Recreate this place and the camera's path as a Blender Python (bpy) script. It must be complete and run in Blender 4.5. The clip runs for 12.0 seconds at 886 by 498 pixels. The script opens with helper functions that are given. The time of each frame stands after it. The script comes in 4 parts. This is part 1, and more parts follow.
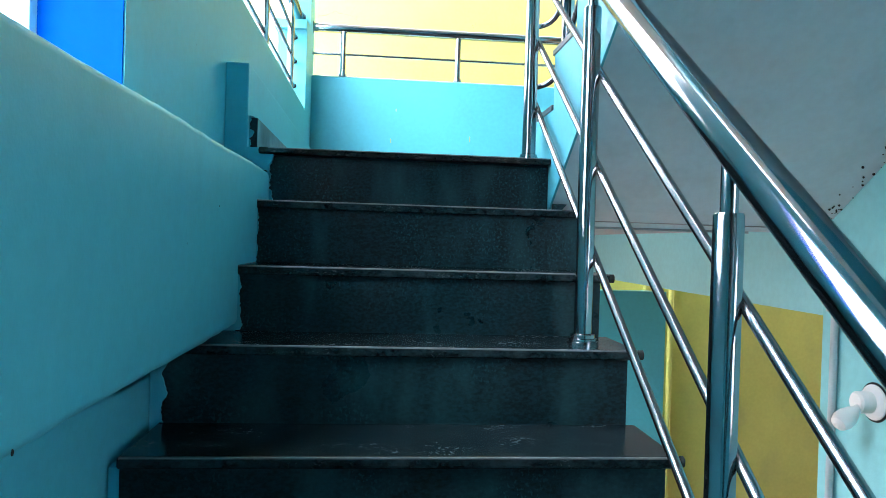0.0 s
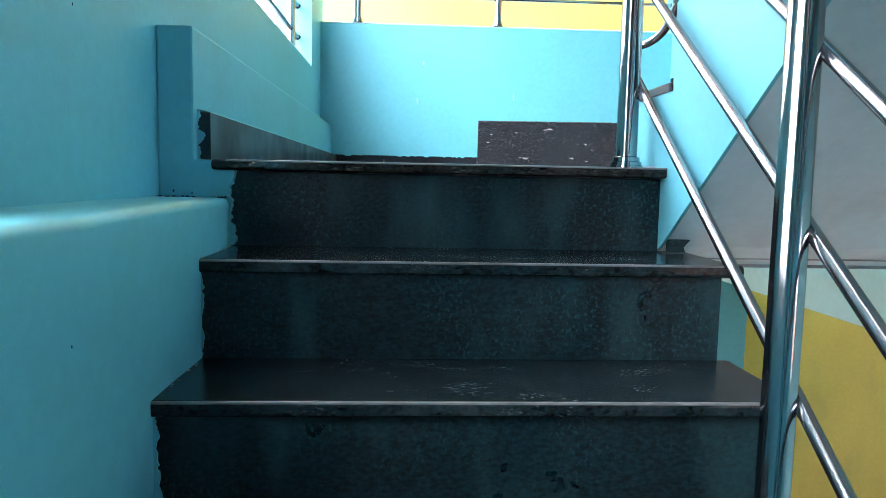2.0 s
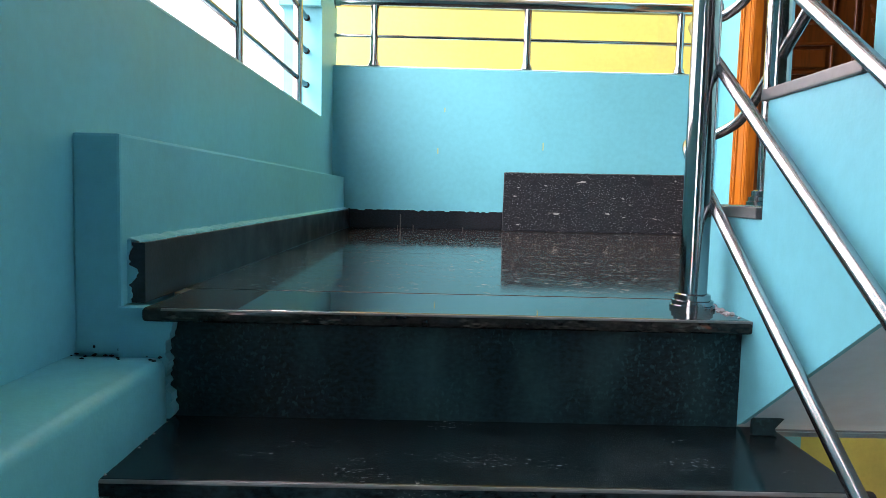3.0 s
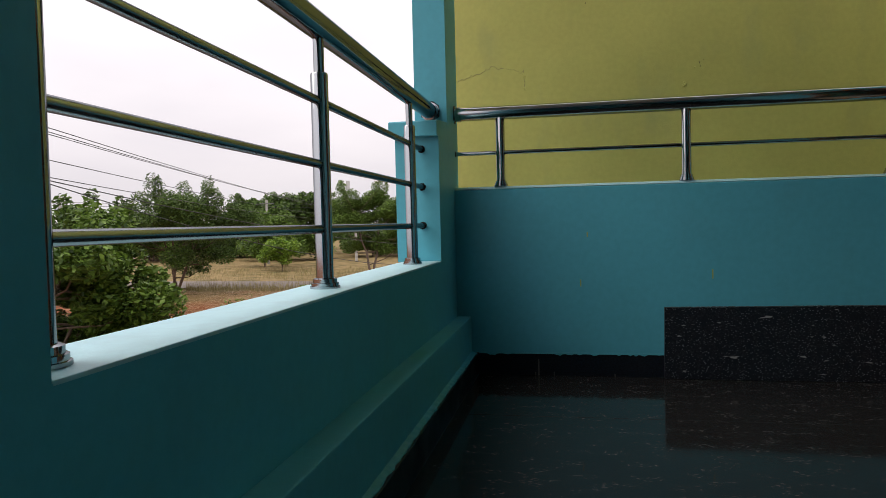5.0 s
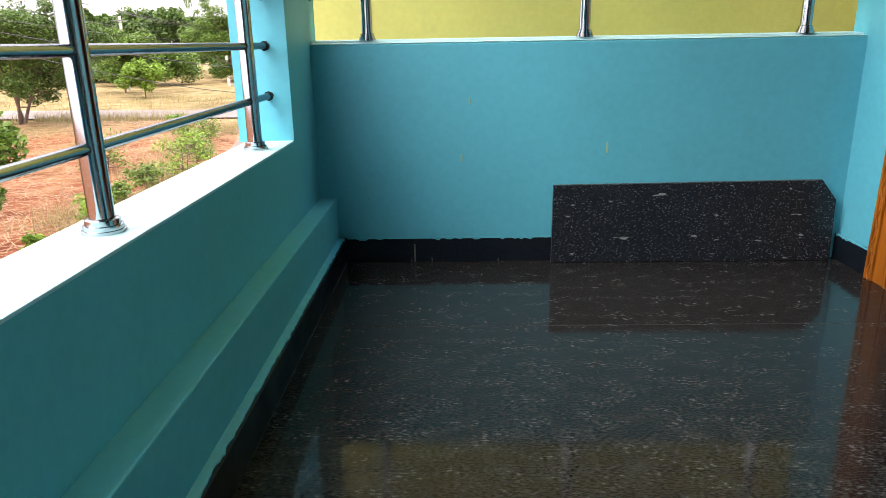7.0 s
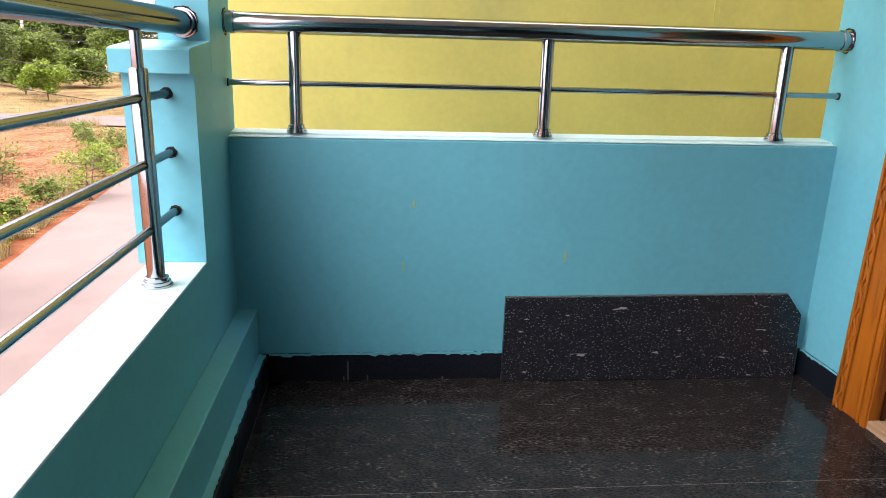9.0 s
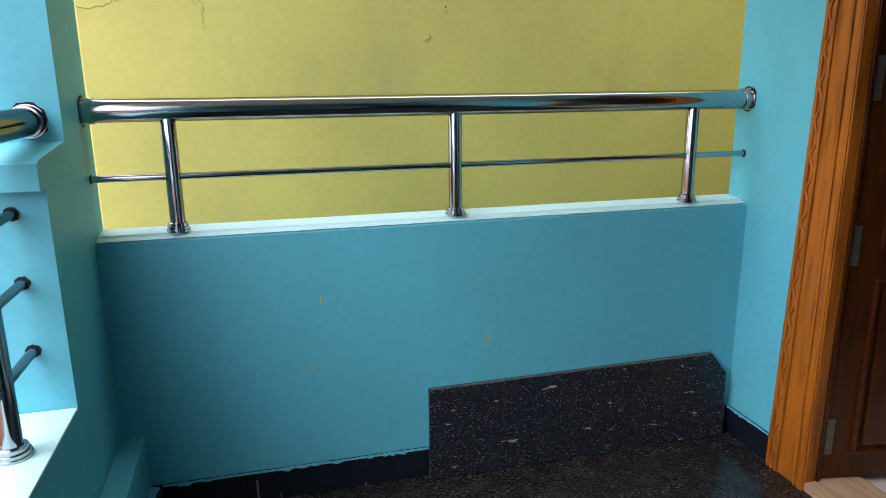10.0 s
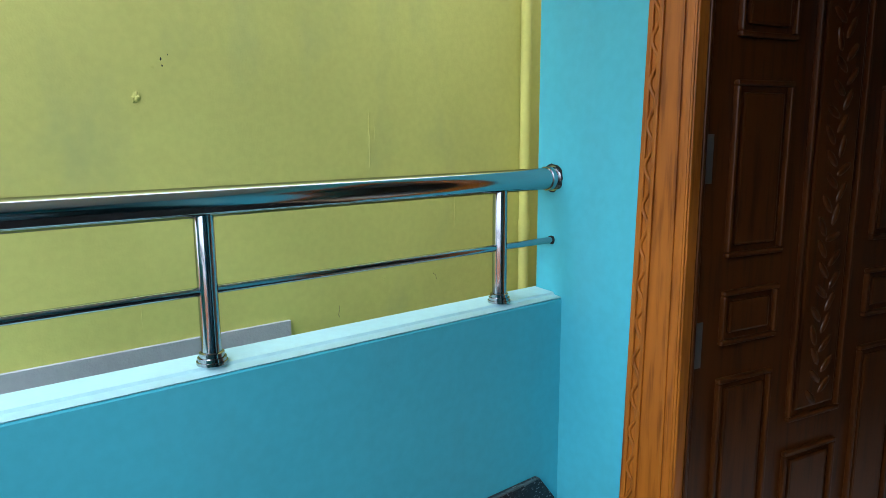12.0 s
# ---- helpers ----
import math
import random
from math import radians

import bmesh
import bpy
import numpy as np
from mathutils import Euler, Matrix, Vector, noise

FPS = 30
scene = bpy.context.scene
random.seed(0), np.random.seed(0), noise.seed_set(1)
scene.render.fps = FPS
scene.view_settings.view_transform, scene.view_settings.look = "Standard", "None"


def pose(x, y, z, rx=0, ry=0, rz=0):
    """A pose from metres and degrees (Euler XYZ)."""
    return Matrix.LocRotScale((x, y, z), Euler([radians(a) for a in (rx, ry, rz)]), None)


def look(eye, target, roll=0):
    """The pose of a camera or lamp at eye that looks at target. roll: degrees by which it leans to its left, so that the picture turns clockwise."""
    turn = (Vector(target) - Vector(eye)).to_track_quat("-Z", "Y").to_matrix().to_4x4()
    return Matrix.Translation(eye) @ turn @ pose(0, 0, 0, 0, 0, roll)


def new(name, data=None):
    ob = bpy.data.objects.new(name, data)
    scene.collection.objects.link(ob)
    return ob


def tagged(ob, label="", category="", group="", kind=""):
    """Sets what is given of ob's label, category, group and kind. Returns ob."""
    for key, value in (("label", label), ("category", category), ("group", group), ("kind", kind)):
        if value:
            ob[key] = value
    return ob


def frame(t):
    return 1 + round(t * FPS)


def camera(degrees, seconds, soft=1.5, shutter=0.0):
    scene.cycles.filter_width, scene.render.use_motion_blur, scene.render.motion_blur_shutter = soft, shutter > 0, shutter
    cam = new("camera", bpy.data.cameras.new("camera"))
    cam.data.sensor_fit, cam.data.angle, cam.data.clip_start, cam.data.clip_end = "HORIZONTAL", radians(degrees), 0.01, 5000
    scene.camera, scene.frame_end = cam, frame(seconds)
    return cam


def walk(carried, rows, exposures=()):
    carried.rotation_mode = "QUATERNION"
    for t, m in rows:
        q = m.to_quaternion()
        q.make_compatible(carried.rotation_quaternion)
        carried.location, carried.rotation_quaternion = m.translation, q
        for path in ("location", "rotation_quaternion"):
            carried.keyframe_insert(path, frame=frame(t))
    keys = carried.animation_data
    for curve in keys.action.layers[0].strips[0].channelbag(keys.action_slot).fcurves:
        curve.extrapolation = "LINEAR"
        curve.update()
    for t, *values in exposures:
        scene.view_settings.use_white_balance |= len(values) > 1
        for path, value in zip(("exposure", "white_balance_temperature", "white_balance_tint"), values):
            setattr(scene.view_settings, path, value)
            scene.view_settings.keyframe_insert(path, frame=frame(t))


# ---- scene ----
cam = camera(65.2, 12.0, soft=0.65)
PATH = [
    (0, (0.495, -2.248, -0.284), (0.681, -0.257, -0.304), 1.7),
    (0.5, (0.449, -2.101, -0.288), (0.604, -0.107, -0.321), 0.7),
    (1, (0.492, -1.853, -0.249), (0.625, 0.142, -0.315), 1.5),
    (1.5, (0.513, -1.649, -0.152), (0.546, 0.344, -0.314), 2.2),
    (2, (0.508, -1.453, -0.032), (0.613, 0.534, -0.233), 1.1),
    (2.5, (0.555, -1.264, 0.073), (0.595, 0.733, -0.038), 1.4),
    (3, (0.557, -1.073, 0.183), (0.58, 0.921, 0.027), 1.4),
    (3.5, (0.544, -0.866, 0.363), (0.594, 1.121, 0.144), -0.3),
    (5.5, (0.529, -0.404, 0.777), (0.092, 1.547, 0.730), -1.2),
    (6, (0.594, -0.282, 0.843), (0.321, 1.686, 0.620), -0.35),
    (6.5, (0.56, -0.14, 0.81), (0.442, 1.785, 0.28), -0.5),
    (8.5, (0.527, 0.23, 1.085), (0.602, 2.134, 0.479), -0.1),
    (9, (0.477, 0.379, 1.114), (0.661, 2.296, 0.573), 1.6),
    (9.5, (0.423, 0.507, 1.249), (0.752, 2.399, 0.687), 0.9),
    (10, (0.451, 0.64, 1.273), (0.939, 2.519, 0.791), -0.5),
    (10.5, (0.486, 0.818, 1.378), (0.914, 2.752, 1.101), -0.5),
    (11, (0.445, 0.956, 1.374), (0.705, 2.928, 1.164), -0.3),
    (11.5, (0.454, 1.145, 1.37), (1.207, 2.97, 1.048), -0.0),
    (12, (0.54, 1.298, 1.334), (1.765, 2.842, 0.994), -0.3),
]
walk(cam, [(t, look(eye, target, roll)) for t, eye, target, roll in PATH],
     [(0, 3.1, 5950, 15), (1.0, 3.32, 6200, 20), (1.5, 3.48, 6500, 24), (2.0, 3.3, 6650, 26), (2.5, 3.0, 6900, 28), (3.5, 2.5, 7600, 36), (3.8, 2.15, 7400, 32),
      (5.3, -0.36, 6700, 17), (6.0, -0.04, 6700, 19), (6.7, 1.5, 6650, 19), (8.5, 1.7, 7400, 36), (9.5, 1.27, 6800, 32), (10.0, 1.15, 6350, 24), (10.5, 0.97, 5600, 13), (11.0, 0.72, 5500, 11), (11.5, 0.68, 5400, 10), (12, 1.2, 5600, 11)])

# ---- sky, sun and exposure ----
world = bpy.data.worlds.new("world")
scene.world = world
world.use_nodes = True
wn, wl = world.node_tree.nodes, world.node_tree.links
wn.clear()
w_out = wn.new("ShaderNodeOutputWorld")
w_bg = wn.new("ShaderNodeBackground")
w_sky = wn.new("ShaderNodeTexSky")
w_sky.sky_type = "NISHITA"
w_sky.sun_disc = False
w_sky.sun_elevation = radians(55)
w_sky.sun_rotation = radians(250)
w_sky.air_density, w_sky.dust_density = 1.5, 5.0
w_hsv = wn.new("ShaderNodeHueSaturation")
w_hsv.inputs["Saturation"].default_value = 0.12
w_co = wn.new("ShaderNodeTexCoord")
w_map = wn.new("ShaderNodeMapping")
w_map.inputs["Scale"].default_value = (1.0, 1.0, 3.0)
w_noise = wn.new("ShaderNodeTexNoise")
w_noise.inputs["Scale"].default_value = 2.2
w_noise.inputs["Detail"].default_value = 5
w_ramp = wn.new("ShaderNodeValToRGB")
w_ramp.color_ramp.elements[0].position, w_ramp.color_ramp.elements[0].color = 0.3, (9.6, 9.7, 10.2, 1)
w_ramp.color_ramp.elements[1].position, w_ramp.color_ramp.elements[1].color = 0.7, (11.6, 11.6, 11.9, 1)
w_mix = wn.new("ShaderNodeMix")
w_mix.data_type = "RGBA"
w_mix.inputs["Factor"].default_value = 0.82
wl.new(w_co.outputs["Generated"], w_map.inputs["Vector"])
wl.new(w_map.outputs["Vector"], w_noise.inputs["Vector"])
wl.new(w_noise.outputs["Fac"], w_ramp.inputs["Fac"])
wl.new(w_sky.outputs["Color"], w_hsv.inputs["Color"])
wl.new(w_hsv.outputs["Color"], w_mix.inputs["A"])
wl.new(w_ramp.outputs["Color"], w_mix.inputs["B"])
w_sep = wn.new("ShaderNodeSeparateXYZ")
w_grad = wn.new("ShaderNodeMapRange")
w_grad.inputs["From Min"].default_value, w_grad.inputs["From Max"].default_value = 0.05, 0.75
w_grad.inputs["To Min"].default_value, w_grad.inputs["To Max"].default_value = 1.0, 1.85
w_mul = wn.new("ShaderNodeMix")
w_mul.data_type, w_mul.blend_type = "RGBA", "MULTIPLY"
w_mul.inputs["Factor"].default_value = 1.0
wl.new(w_co.outputs["Generated"], w_sep.inputs["Vector"])
wl.new(w_sep.outputs["Z"], w_grad.inputs["Value"])
wl.new(w_mix.outputs["Result"], w_mul.inputs["A"])
wl.new(w_grad.outputs["Result"], w_mul.inputs["B"])
wl.new(w_mul.outputs["Result"], w_bg.inputs["Color"])
w_bg.inputs["Strength"].default_value = 0.10
wl.new(w_bg.outputs["Background"], w_out.inputs["Surface"])

sun = new("sun", bpy.data.lights.new("sun", "SUN"))
sun.data.energy, sun.data.angle, sun.data.color = 1.0, radians(45), (1.0, 0.97, 0.92)
sun.matrix_world = look((-8, -3, 8.5), (0, 0, 0))


# ---- materials ----
def shader(name, rough=0.5, metal=0.0, spec=0.5):
    m = bpy.data.materials.new(name)
    m.use_nodes = True
    b = m.node_tree.nodes["Principled BSDF"]
    b.inputs["Roughness"].default_value = rough
    b.inputs["Metallic"].default_value = metal
    b.inputs["Specular IOR Level"].default_value = spec
    return m, m.node_tree.nodes, m.node_tree.links, b


def texture(n, l, scale, detail=4, stretch=(1, 1, 1), kind="ShaderNodeTexNoise"):
    co, mp, tx = n.new("ShaderNodeTexCoord"), n.new("ShaderNodeMapping"), n.new(kind)
    mp.inputs["Scale"].default_value = stretch
    tx.inputs["Scale"].default_value = scale
    if kind == "ShaderNodeTexNoise":
        tx.inputs["Detail"].default_value = detail
    l.new(co.outputs["Object"], mp.inputs["Vector"])
    l.new(mp.outputs["Vector"], tx.inputs["Vector"])
    return tx.outputs[0]


def ramp(n, l, fac, stops):
    r = n.new("ShaderNodeValToRGB")
    el = r.color_ramp.elements
    while len(el) < len(stops):
        el.new(0.5)
    for e, (p, c) in zip(el, stops):
        e.position = p
        e.color = (*c, 1) if len(c) == 3 else c
    l.new(fac, r.inputs["Fac"])
    return r.outputs["Color"]


def mixed(n, l, fac, a, b, mode="MIX"):
    m = n.new("ShaderNodeMix")
    m.data_type, m.blend_type = "RGBA", mode
    for sock, v in ((m.inputs["Factor"], fac), (m.inputs["A"], a), (m.inputs["B"], b)):
        if isinstance(v, bpy.types.NodeSocket):
            l.new(v, sock)
        else:
            sock.default_value = v if isinstance(v, float) else (*v, 1)
    return m.outputs["Result"]


def bumped(n, l, b, height, strength, distance):
    u = n.new("ShaderNodeBump")
    u.inputs["Strength"].default_value, u.inputs["Distance"].default_value = strength, distance
    l.new(height, u.inputs["Height"])
    l.new(u.outputs["Normal"], b.inputs["Normal"])


def tint(c, k):
    return tuple(min(1, v * k) for v in c)


def paint(name, c, rough=0.55, vary=0.10, grime=0.0, bump=0.25, grime_colour=(0.12, 0.12, 0.11)):
    m, n, l, b = shader(name, rough, 0, 0.35)
    big = texture(n, l, 1.6, 6)
    col = ramp(n, l, big, [(0.3, tint(c, 1 - vary)), (0.7, tint(c, 1 + vary))])
    fine = texture(n, l, 38, 5)
    col = mixed(n, l, 0.25, col, ramp(n, l, fine, [(0.35, tint(c, 0.86)), (0.65, tint(c, 1.1))]))
    if grime:
        d = texture(n, l, 4.5, 8, (1, 1, 0.45))
        f = ramp(n, l, d, [(0.56, (0, 0, 0)), (0.75, (grime, grime, grime))])
        col = mixed(n, l, f, col, grime_colour)
    l.new(col, b.inputs["Base Color"])
    mid = texture(n, l, 9, 6)
    mx = mixed(n, l, 0.35, mid, texture(n, l, 150, 3))
    bumped(n, l, b, mx, bump, 0.006)
    return m


def granite(name, base, fleck, amount=0.62, rough=0.2, stretch=(6, 40, 40), dust=0.35, dust_colour=(0.16, 0.16, 0.15), dust_scale=9.0, clump=0.42, soft=0.07, patch=5.5, relief=0.04, grit=2.2, spec=0.33, fleck_rough=0.0, smear=(1, 1, 0.6)):
    m, n, l, b = shader(name, rough, 0, spec)
    grain = texture(n, l, 160, 4, (0.6, 1.6, 1))
    col = ramp(n, l, grain, [(0.36, tint(base, 0.5)), (0.66, tint(base, grit))])
    f = ramp(n, l, texture(n, l, 2.2, 5, stretch), [(amount, (0, 0, 0)), (amount + soft, (0.85, 0.85, 0.85))])
    mask = ramp(n, l, texture(n, l, patch, 6, (1, 1.8, 1)), [(clump, (0.08, 0.08, 0.08)), (clump + 0.2, (1, 1, 1))])
    flecks = mixed(n, l, 1.0, f, mask, "MULTIPLY")
    col = mixed(n, l, flecks, col, fleck)
    d = texture(n, l, dust_scale, 10, smear)
    col = mixed(n, l, ramp(n, l, d, [(0.48, (0, 0, 0)), (0.78, (dust, dust, dust))]), col, dust_colour)
    l.new(col, b.inputs["Base Color"])
    r = ramp(n, l, texture(n, l, 6.0, 10), [(0.35, (rough * 0.8,) * 3), (0.72, (min(1, rough * 1.5),) * 3)])
    if fleck_rough:
        r = mixed(n, l, flecks, r, (fleck_rough,) * 3)
    l.new(r, b.inputs["Roughness"])
    bumped(n, l, b, texture(n, l, 60, 4, (1, 2.5, 2.5)), relief, 0.003)
    return m


def speckled(name):
    m, n, l, b = shader(name, 0.32, 0, 0.32)
    v = texture(n, l, 130, 1, (0.7, 1, 1), "ShaderNodeTexVoronoi")
    col = ramp(n, l, v, [(0.14, (0.25, 0.27, 0.29)), (0.32, (0.008, 0.011, 0.016))])
    g = texture(n, l, 150, 3)
    col = mixed(n, l, ramp(n, l, texture(n, l, 30, 3), [(0.38, (0.85, 0.85, 0.85)), (0.56, (0.05, 0.05, 0.05))]), col, ramp(n, l, g, [(0.42, (0.006, 0.007, 0.010)), (0.68, (0.034, 0.040, 0.048))]))
    s = texture(n, l, 2.6, 2, (5, 30, 20))
    col = mixed(n, l, ramp(n, l, s, [(0.69, (0, 0, 0)), (0.72, (0.9, 0.9, 0.9))]), col, (0.42, 0.42, 0.40))
    l.new(col, b.inputs["Base Color"])
    bumped(n, l, b, g, 0.12, 0.003)
    return m


def steel_material(name="brushed_steel", lo=0.11, hi=0.15):
    m, n, l, b = shader(name, 0.12, 1.0)
    b.inputs["Specular Tint"].default_value = (0.34, 0.345, 0.35, 1)
    s = texture(n, l, 14, 6)
    l.new(ramp(n, l, s, [(0.35, (lo,) * 3), (0.8, (hi,) * 3)]), b.inputs["Roughness"])
    l.new(ramp(n, l, texture(n, l, 5, 8), [(0.35, (0.44, 0.465, 0.485)), (0.8, (0.38, 0.40, 0.415))]), b.inputs["Base Color"])
    return m


def wood(name, light, dark, rough=0.35, grain=(14, 14, 1.2)):
    m, n, l, b = shader(name, rough, 0, 0.28)
    w = texture(n, l, 4.0, 8, grain)
    col = ramp(n, l, w, [(0.32, dark), (0.5, tint(light, 0.85)), (0.68, light)])
    col = mixed(n, l, 0.35, col, ramp(n, l, texture(n, l, 2.2, 4), [(0.3, dark), (0.7, light)]))
    l.new(col, b.inputs["Base Color"])
    bumped(n, l, b, w, 0.15, 0.002)
    return m


def plain(name, c, rough=0.5, metal=0.0, vary=0.15, scale=12):
    m, n, l, b = shader(name, rough, metal)
    l.new(ramp(n, l, texture(n, l, scale, 6), [(0.3, tint(c, 1 - vary)), (0.7, tint(c, 1 + vary))]), b.inputs["Base Color"])
    return m


def leaf_material(name, a, c):
    m, n, l, b = shader(name, 0.5, 0, 0.3)
    g = n.new("ShaderNodeNewGeometry")
    col = ramp(n, l, g.outputs["Random Per Island"], [(0.0, a), (0.6, tint(c, 0.8)), (1.0, c)])
    l.new(col, b.inputs["Base Color"])
    b.inputs["Subsurface Weight"].default_value = 0.0
    tr = n.new("ShaderNodeBsdfTranslucent")
    l.new(col, tr.inputs["Color"])
    mx = n.new("ShaderNodeMixShader")
    mx.inputs["Fac"].default_value = 0.24
    l.new(b.outputs["BSDF"], mx.inputs[1])
    l.new(tr.outputs["BSDF"], mx.inputs[2])
    l.new(mx.outputs["Shader"], n["Material Output"].inputs["Surface"])
    return m


def soil_material():
    m, n, l, b = shader("red_soil_and_dry_grass", 0.95, 0, 0.1)
    big = texture(n, l, 0.14, 8)
    mid = texture(n, l, 0.7, 8)
    sep, co = n.new("ShaderNodeSeparateXYZ"), n.new("ShaderNodeTexCoord")
    l.new(co.outputs["Object"], sep.inputs["Vector"])
    far = n.new("ShaderNodeMapRange")
    far.inputs["From Min"].default_value, far.inputs["From Max"].default_value = 20.0, 70.0
    l.new(sep.outputs["Y"], far.inputs["Value"])
    add = n.new("ShaderNodeMath")
    l.new(far.outputs["Result"], add.inputs[0])
    l.new(big, add.inputs[1])
    red = ramp(n, l, mid, [(0.3, (0.135, 0.042, 0.018)), (0.5, (0.225, 0.082, 0.036)), (0.7, (0.29, 0.15, 0.075))])
    grass = ramp(n, l, mid, [(0.3, (0.10, 0.09, 0.034)), (0.5, (0.22, 0.16, 0.07)), (0.7, (0.29, 0.21, 0.10))])
    col = mixed(n, l, ramp(n, l, add.outputs[0], [(0.64, (0, 0, 0)), (0.95, (1, 1, 1))]), red, grass)
    l.new(col, b.inputs["Base Color"])
    bumped(n, l, b, texture(n, l, 1.4, 10), 0.9, 0.4)
    return m


TEAL = (0.090, 0.455, 0.555)
M_WALL = paint("teal_wall_paint", TEAL, 0.5, 0.08, 0.10, 0.14)
M_PALE = paint("pale_teal_wall_paint", (0.30, 0.66, 0.69), 0.55, 0.06)
# Wall teal lightened: sky brightness on upward faces is put into the colour.
M_SILL = paint("skylit_teal_paint", (0.44, 0.72, 0.77), 0.5, 0.05, 0.08)
M_BLUE = paint("bright_blue_paint", (0.002, 0.075, 0.42), 0.9, 0.08)
M_BLUE.node_tree.nodes["Principled BSDF"].inputs["Specular IOR Level"].default_value = 0.08
M_STAIRWALL = paint("paler_teal_wall_paint", (0.24, 0.60, 0.63), 0.6, 0.07, 0.12)
M_SKYBLUE = paint("light_blue_paint", (0.10, 0.38, 0.70), 0.5, 0.06)
M_HOLE = plain("dark_hole", (0.01, 0.015, 0.015), 0.9)
M_SOFFIT = paint("grey_white_distemper", (0.54, 0.68, 0.74), 0.75, 0.06, 0.15)
M_CEIL = paint("white_ceiling_paint", (0.72, 0.73, 0.72), 0.8, 0.04)
M_YELLOW = paint("olive_yellow_wall_paint", (0.53, 0.525, 0.145), 0.7, 0.13, 0.45, 0.35, (0.34, 0.37, 0.15))
# Darkened wall yellow: shade inside the cracks is put into the colour.
M_CRACK = plain("shadowed_crack", (0.24, 0.225, 0.095), 0.9)
M_CEMENT = paint("bare_grey_cement", (0.36, 0.38, 0.40), 0.9, 0.12, 0.3, 0.8)
M_FLOOR = granite("polished_black_granite", (0.0060, 0.0056, 0.0054), (0.074, 0.080, 0.081), 0.49, 0.06, (30, 72, 60), 0.36, (0.040, 0.042, 0.042), 16.0, 0.42, 0.24, 11.0, 0.0, 4.5, 0.19, 0.55)
M_FRONT = granite("freshly_polished_black_granite", (0.010, 0.010, 0.010), (0.12, 0.115, 0.105), 0.53, 0.022, (24, 80, 80), 0.34, (0.06, 0.055, 0.05), 12.0, 0.50, 0.16, 17.0, 0.0, 2.2, 0.26, 0.3)
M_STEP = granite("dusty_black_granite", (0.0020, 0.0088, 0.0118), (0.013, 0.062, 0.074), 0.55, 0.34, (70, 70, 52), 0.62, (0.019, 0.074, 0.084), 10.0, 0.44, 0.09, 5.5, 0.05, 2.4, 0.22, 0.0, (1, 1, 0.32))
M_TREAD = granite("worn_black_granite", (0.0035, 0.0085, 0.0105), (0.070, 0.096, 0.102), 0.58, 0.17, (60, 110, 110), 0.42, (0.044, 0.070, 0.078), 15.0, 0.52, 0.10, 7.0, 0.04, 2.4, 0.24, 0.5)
M_NOSE = plain("pale_grey_edge", (0.085, 0.10, 0.105), 0.28, 0, 0.35, 25)
M_GROUT = plain("dusty_grout", (0.13, 0.125, 0.115), 0.9, 0, 0.3, 30)
M_SKIRT = granite("black_granite_skirting", (0.004, 0.007, 0.0115), (0.035, 0.036, 0.038), 0.64, 0.38, (70, 70, 70), 0.10, (0.03, 0.03, 0.032), 22.0)
M_SPECK = speckled("speckled_black_granite")
M_STEEL = steel_material()
M_BAR = steel_material("dull_steel", 0.20, 0.235)
M_FRAME = wood("orange_teak", (0.43, 0.140, 0.013), (0.125, 0.033, 0.004))
M_LEAF = wood("dark_polished_teak", (0.066, 0.0195, 0.003), (0.0105, 0.0034, 0.001), 0.28)
M_THRESH = wood("worn_pale_wood", (0.50, 0.36, 0.22), (0.28, 0.18, 0.10), 0.6, (14, 1.2, 14))
M_IRON = plain("dull_metal", (0.20, 0.20, 0.19), 0.45, 0.9)
M_WHITE = plain("white_plastic", (0.80, 0.80, 0.78), 0.35, 0, 0.04)
M_CONDUIT = plain("grey_plastic_conduit", (0.42, 0.50, 0.52), 0.5)
M_ROOM = paint("cream_room_paint", (0.55, 0.52, 0.45), 0.7, 0.05)
M_TILE = plain("pale_vitrified_tile", (0.62, 0.60, 0.56), 0.2, 0, 0.08, 3)
M_SOIL = soil_material()
M_ROAD = plain("pale_dusty_road", (0.165, 0.138, 0.122), 0.9, 0, 0.10, 0.8)
M_POLE = plain("weathered_concrete", (0.46, 0.44, 0.41), 0.9, 0, 0.2, 3)
M_WIRE = plain("black_cable", (0.02, 0.02, 0.02), 0.6)
M_BARK = plain("brown_bark", (0.13, 0.09, 0.065), 0.9, 0, 0.35, 14)
M_FOLIAGE = leaf_material("green_leaves", (0.032, 0.074, 0.012), (0.17, 0.28, 0.045))
M_FOLIAGE_B = leaf_material("dark_green_leaves", (0.022, 0.055, 0.012), (0.12, 0.205, 0.038))
M_FOLIAGE_C = leaf_material("fresh_green_leaves", (0.06, 0.14, 0.012), (0.24, 0.38, 0.04))
M_DRY = leaf_material("dry_grass", (0.20, 0.16, 0.06), (0.40, 0.34, 0.16))
M_STALK = leaf_material("cut_stalks", (0.22, 0.11, 0.05), (0.46, 0.30, 0.15))
M_FAR = plain("hazy_distant_building", (0.50, 0.50, 0.50), 0.9)


# ---- mesh helpers ----
def mesh_object(name, bm, material):
    me = bpy.data.meshes.new(name)
    bm.to_mesh(me)
    bm.free()
    me.materials.append(material)
    return new(name, me)


def part(name, bm, material, parent, label=""):
    ob = mesh_object(name, bm, material)
    ob.parent = parent
    return tagged(ob, label)


def thing(name, label, category, group="", kind=""):
    return tagged(new(name), label, category, group, kind)


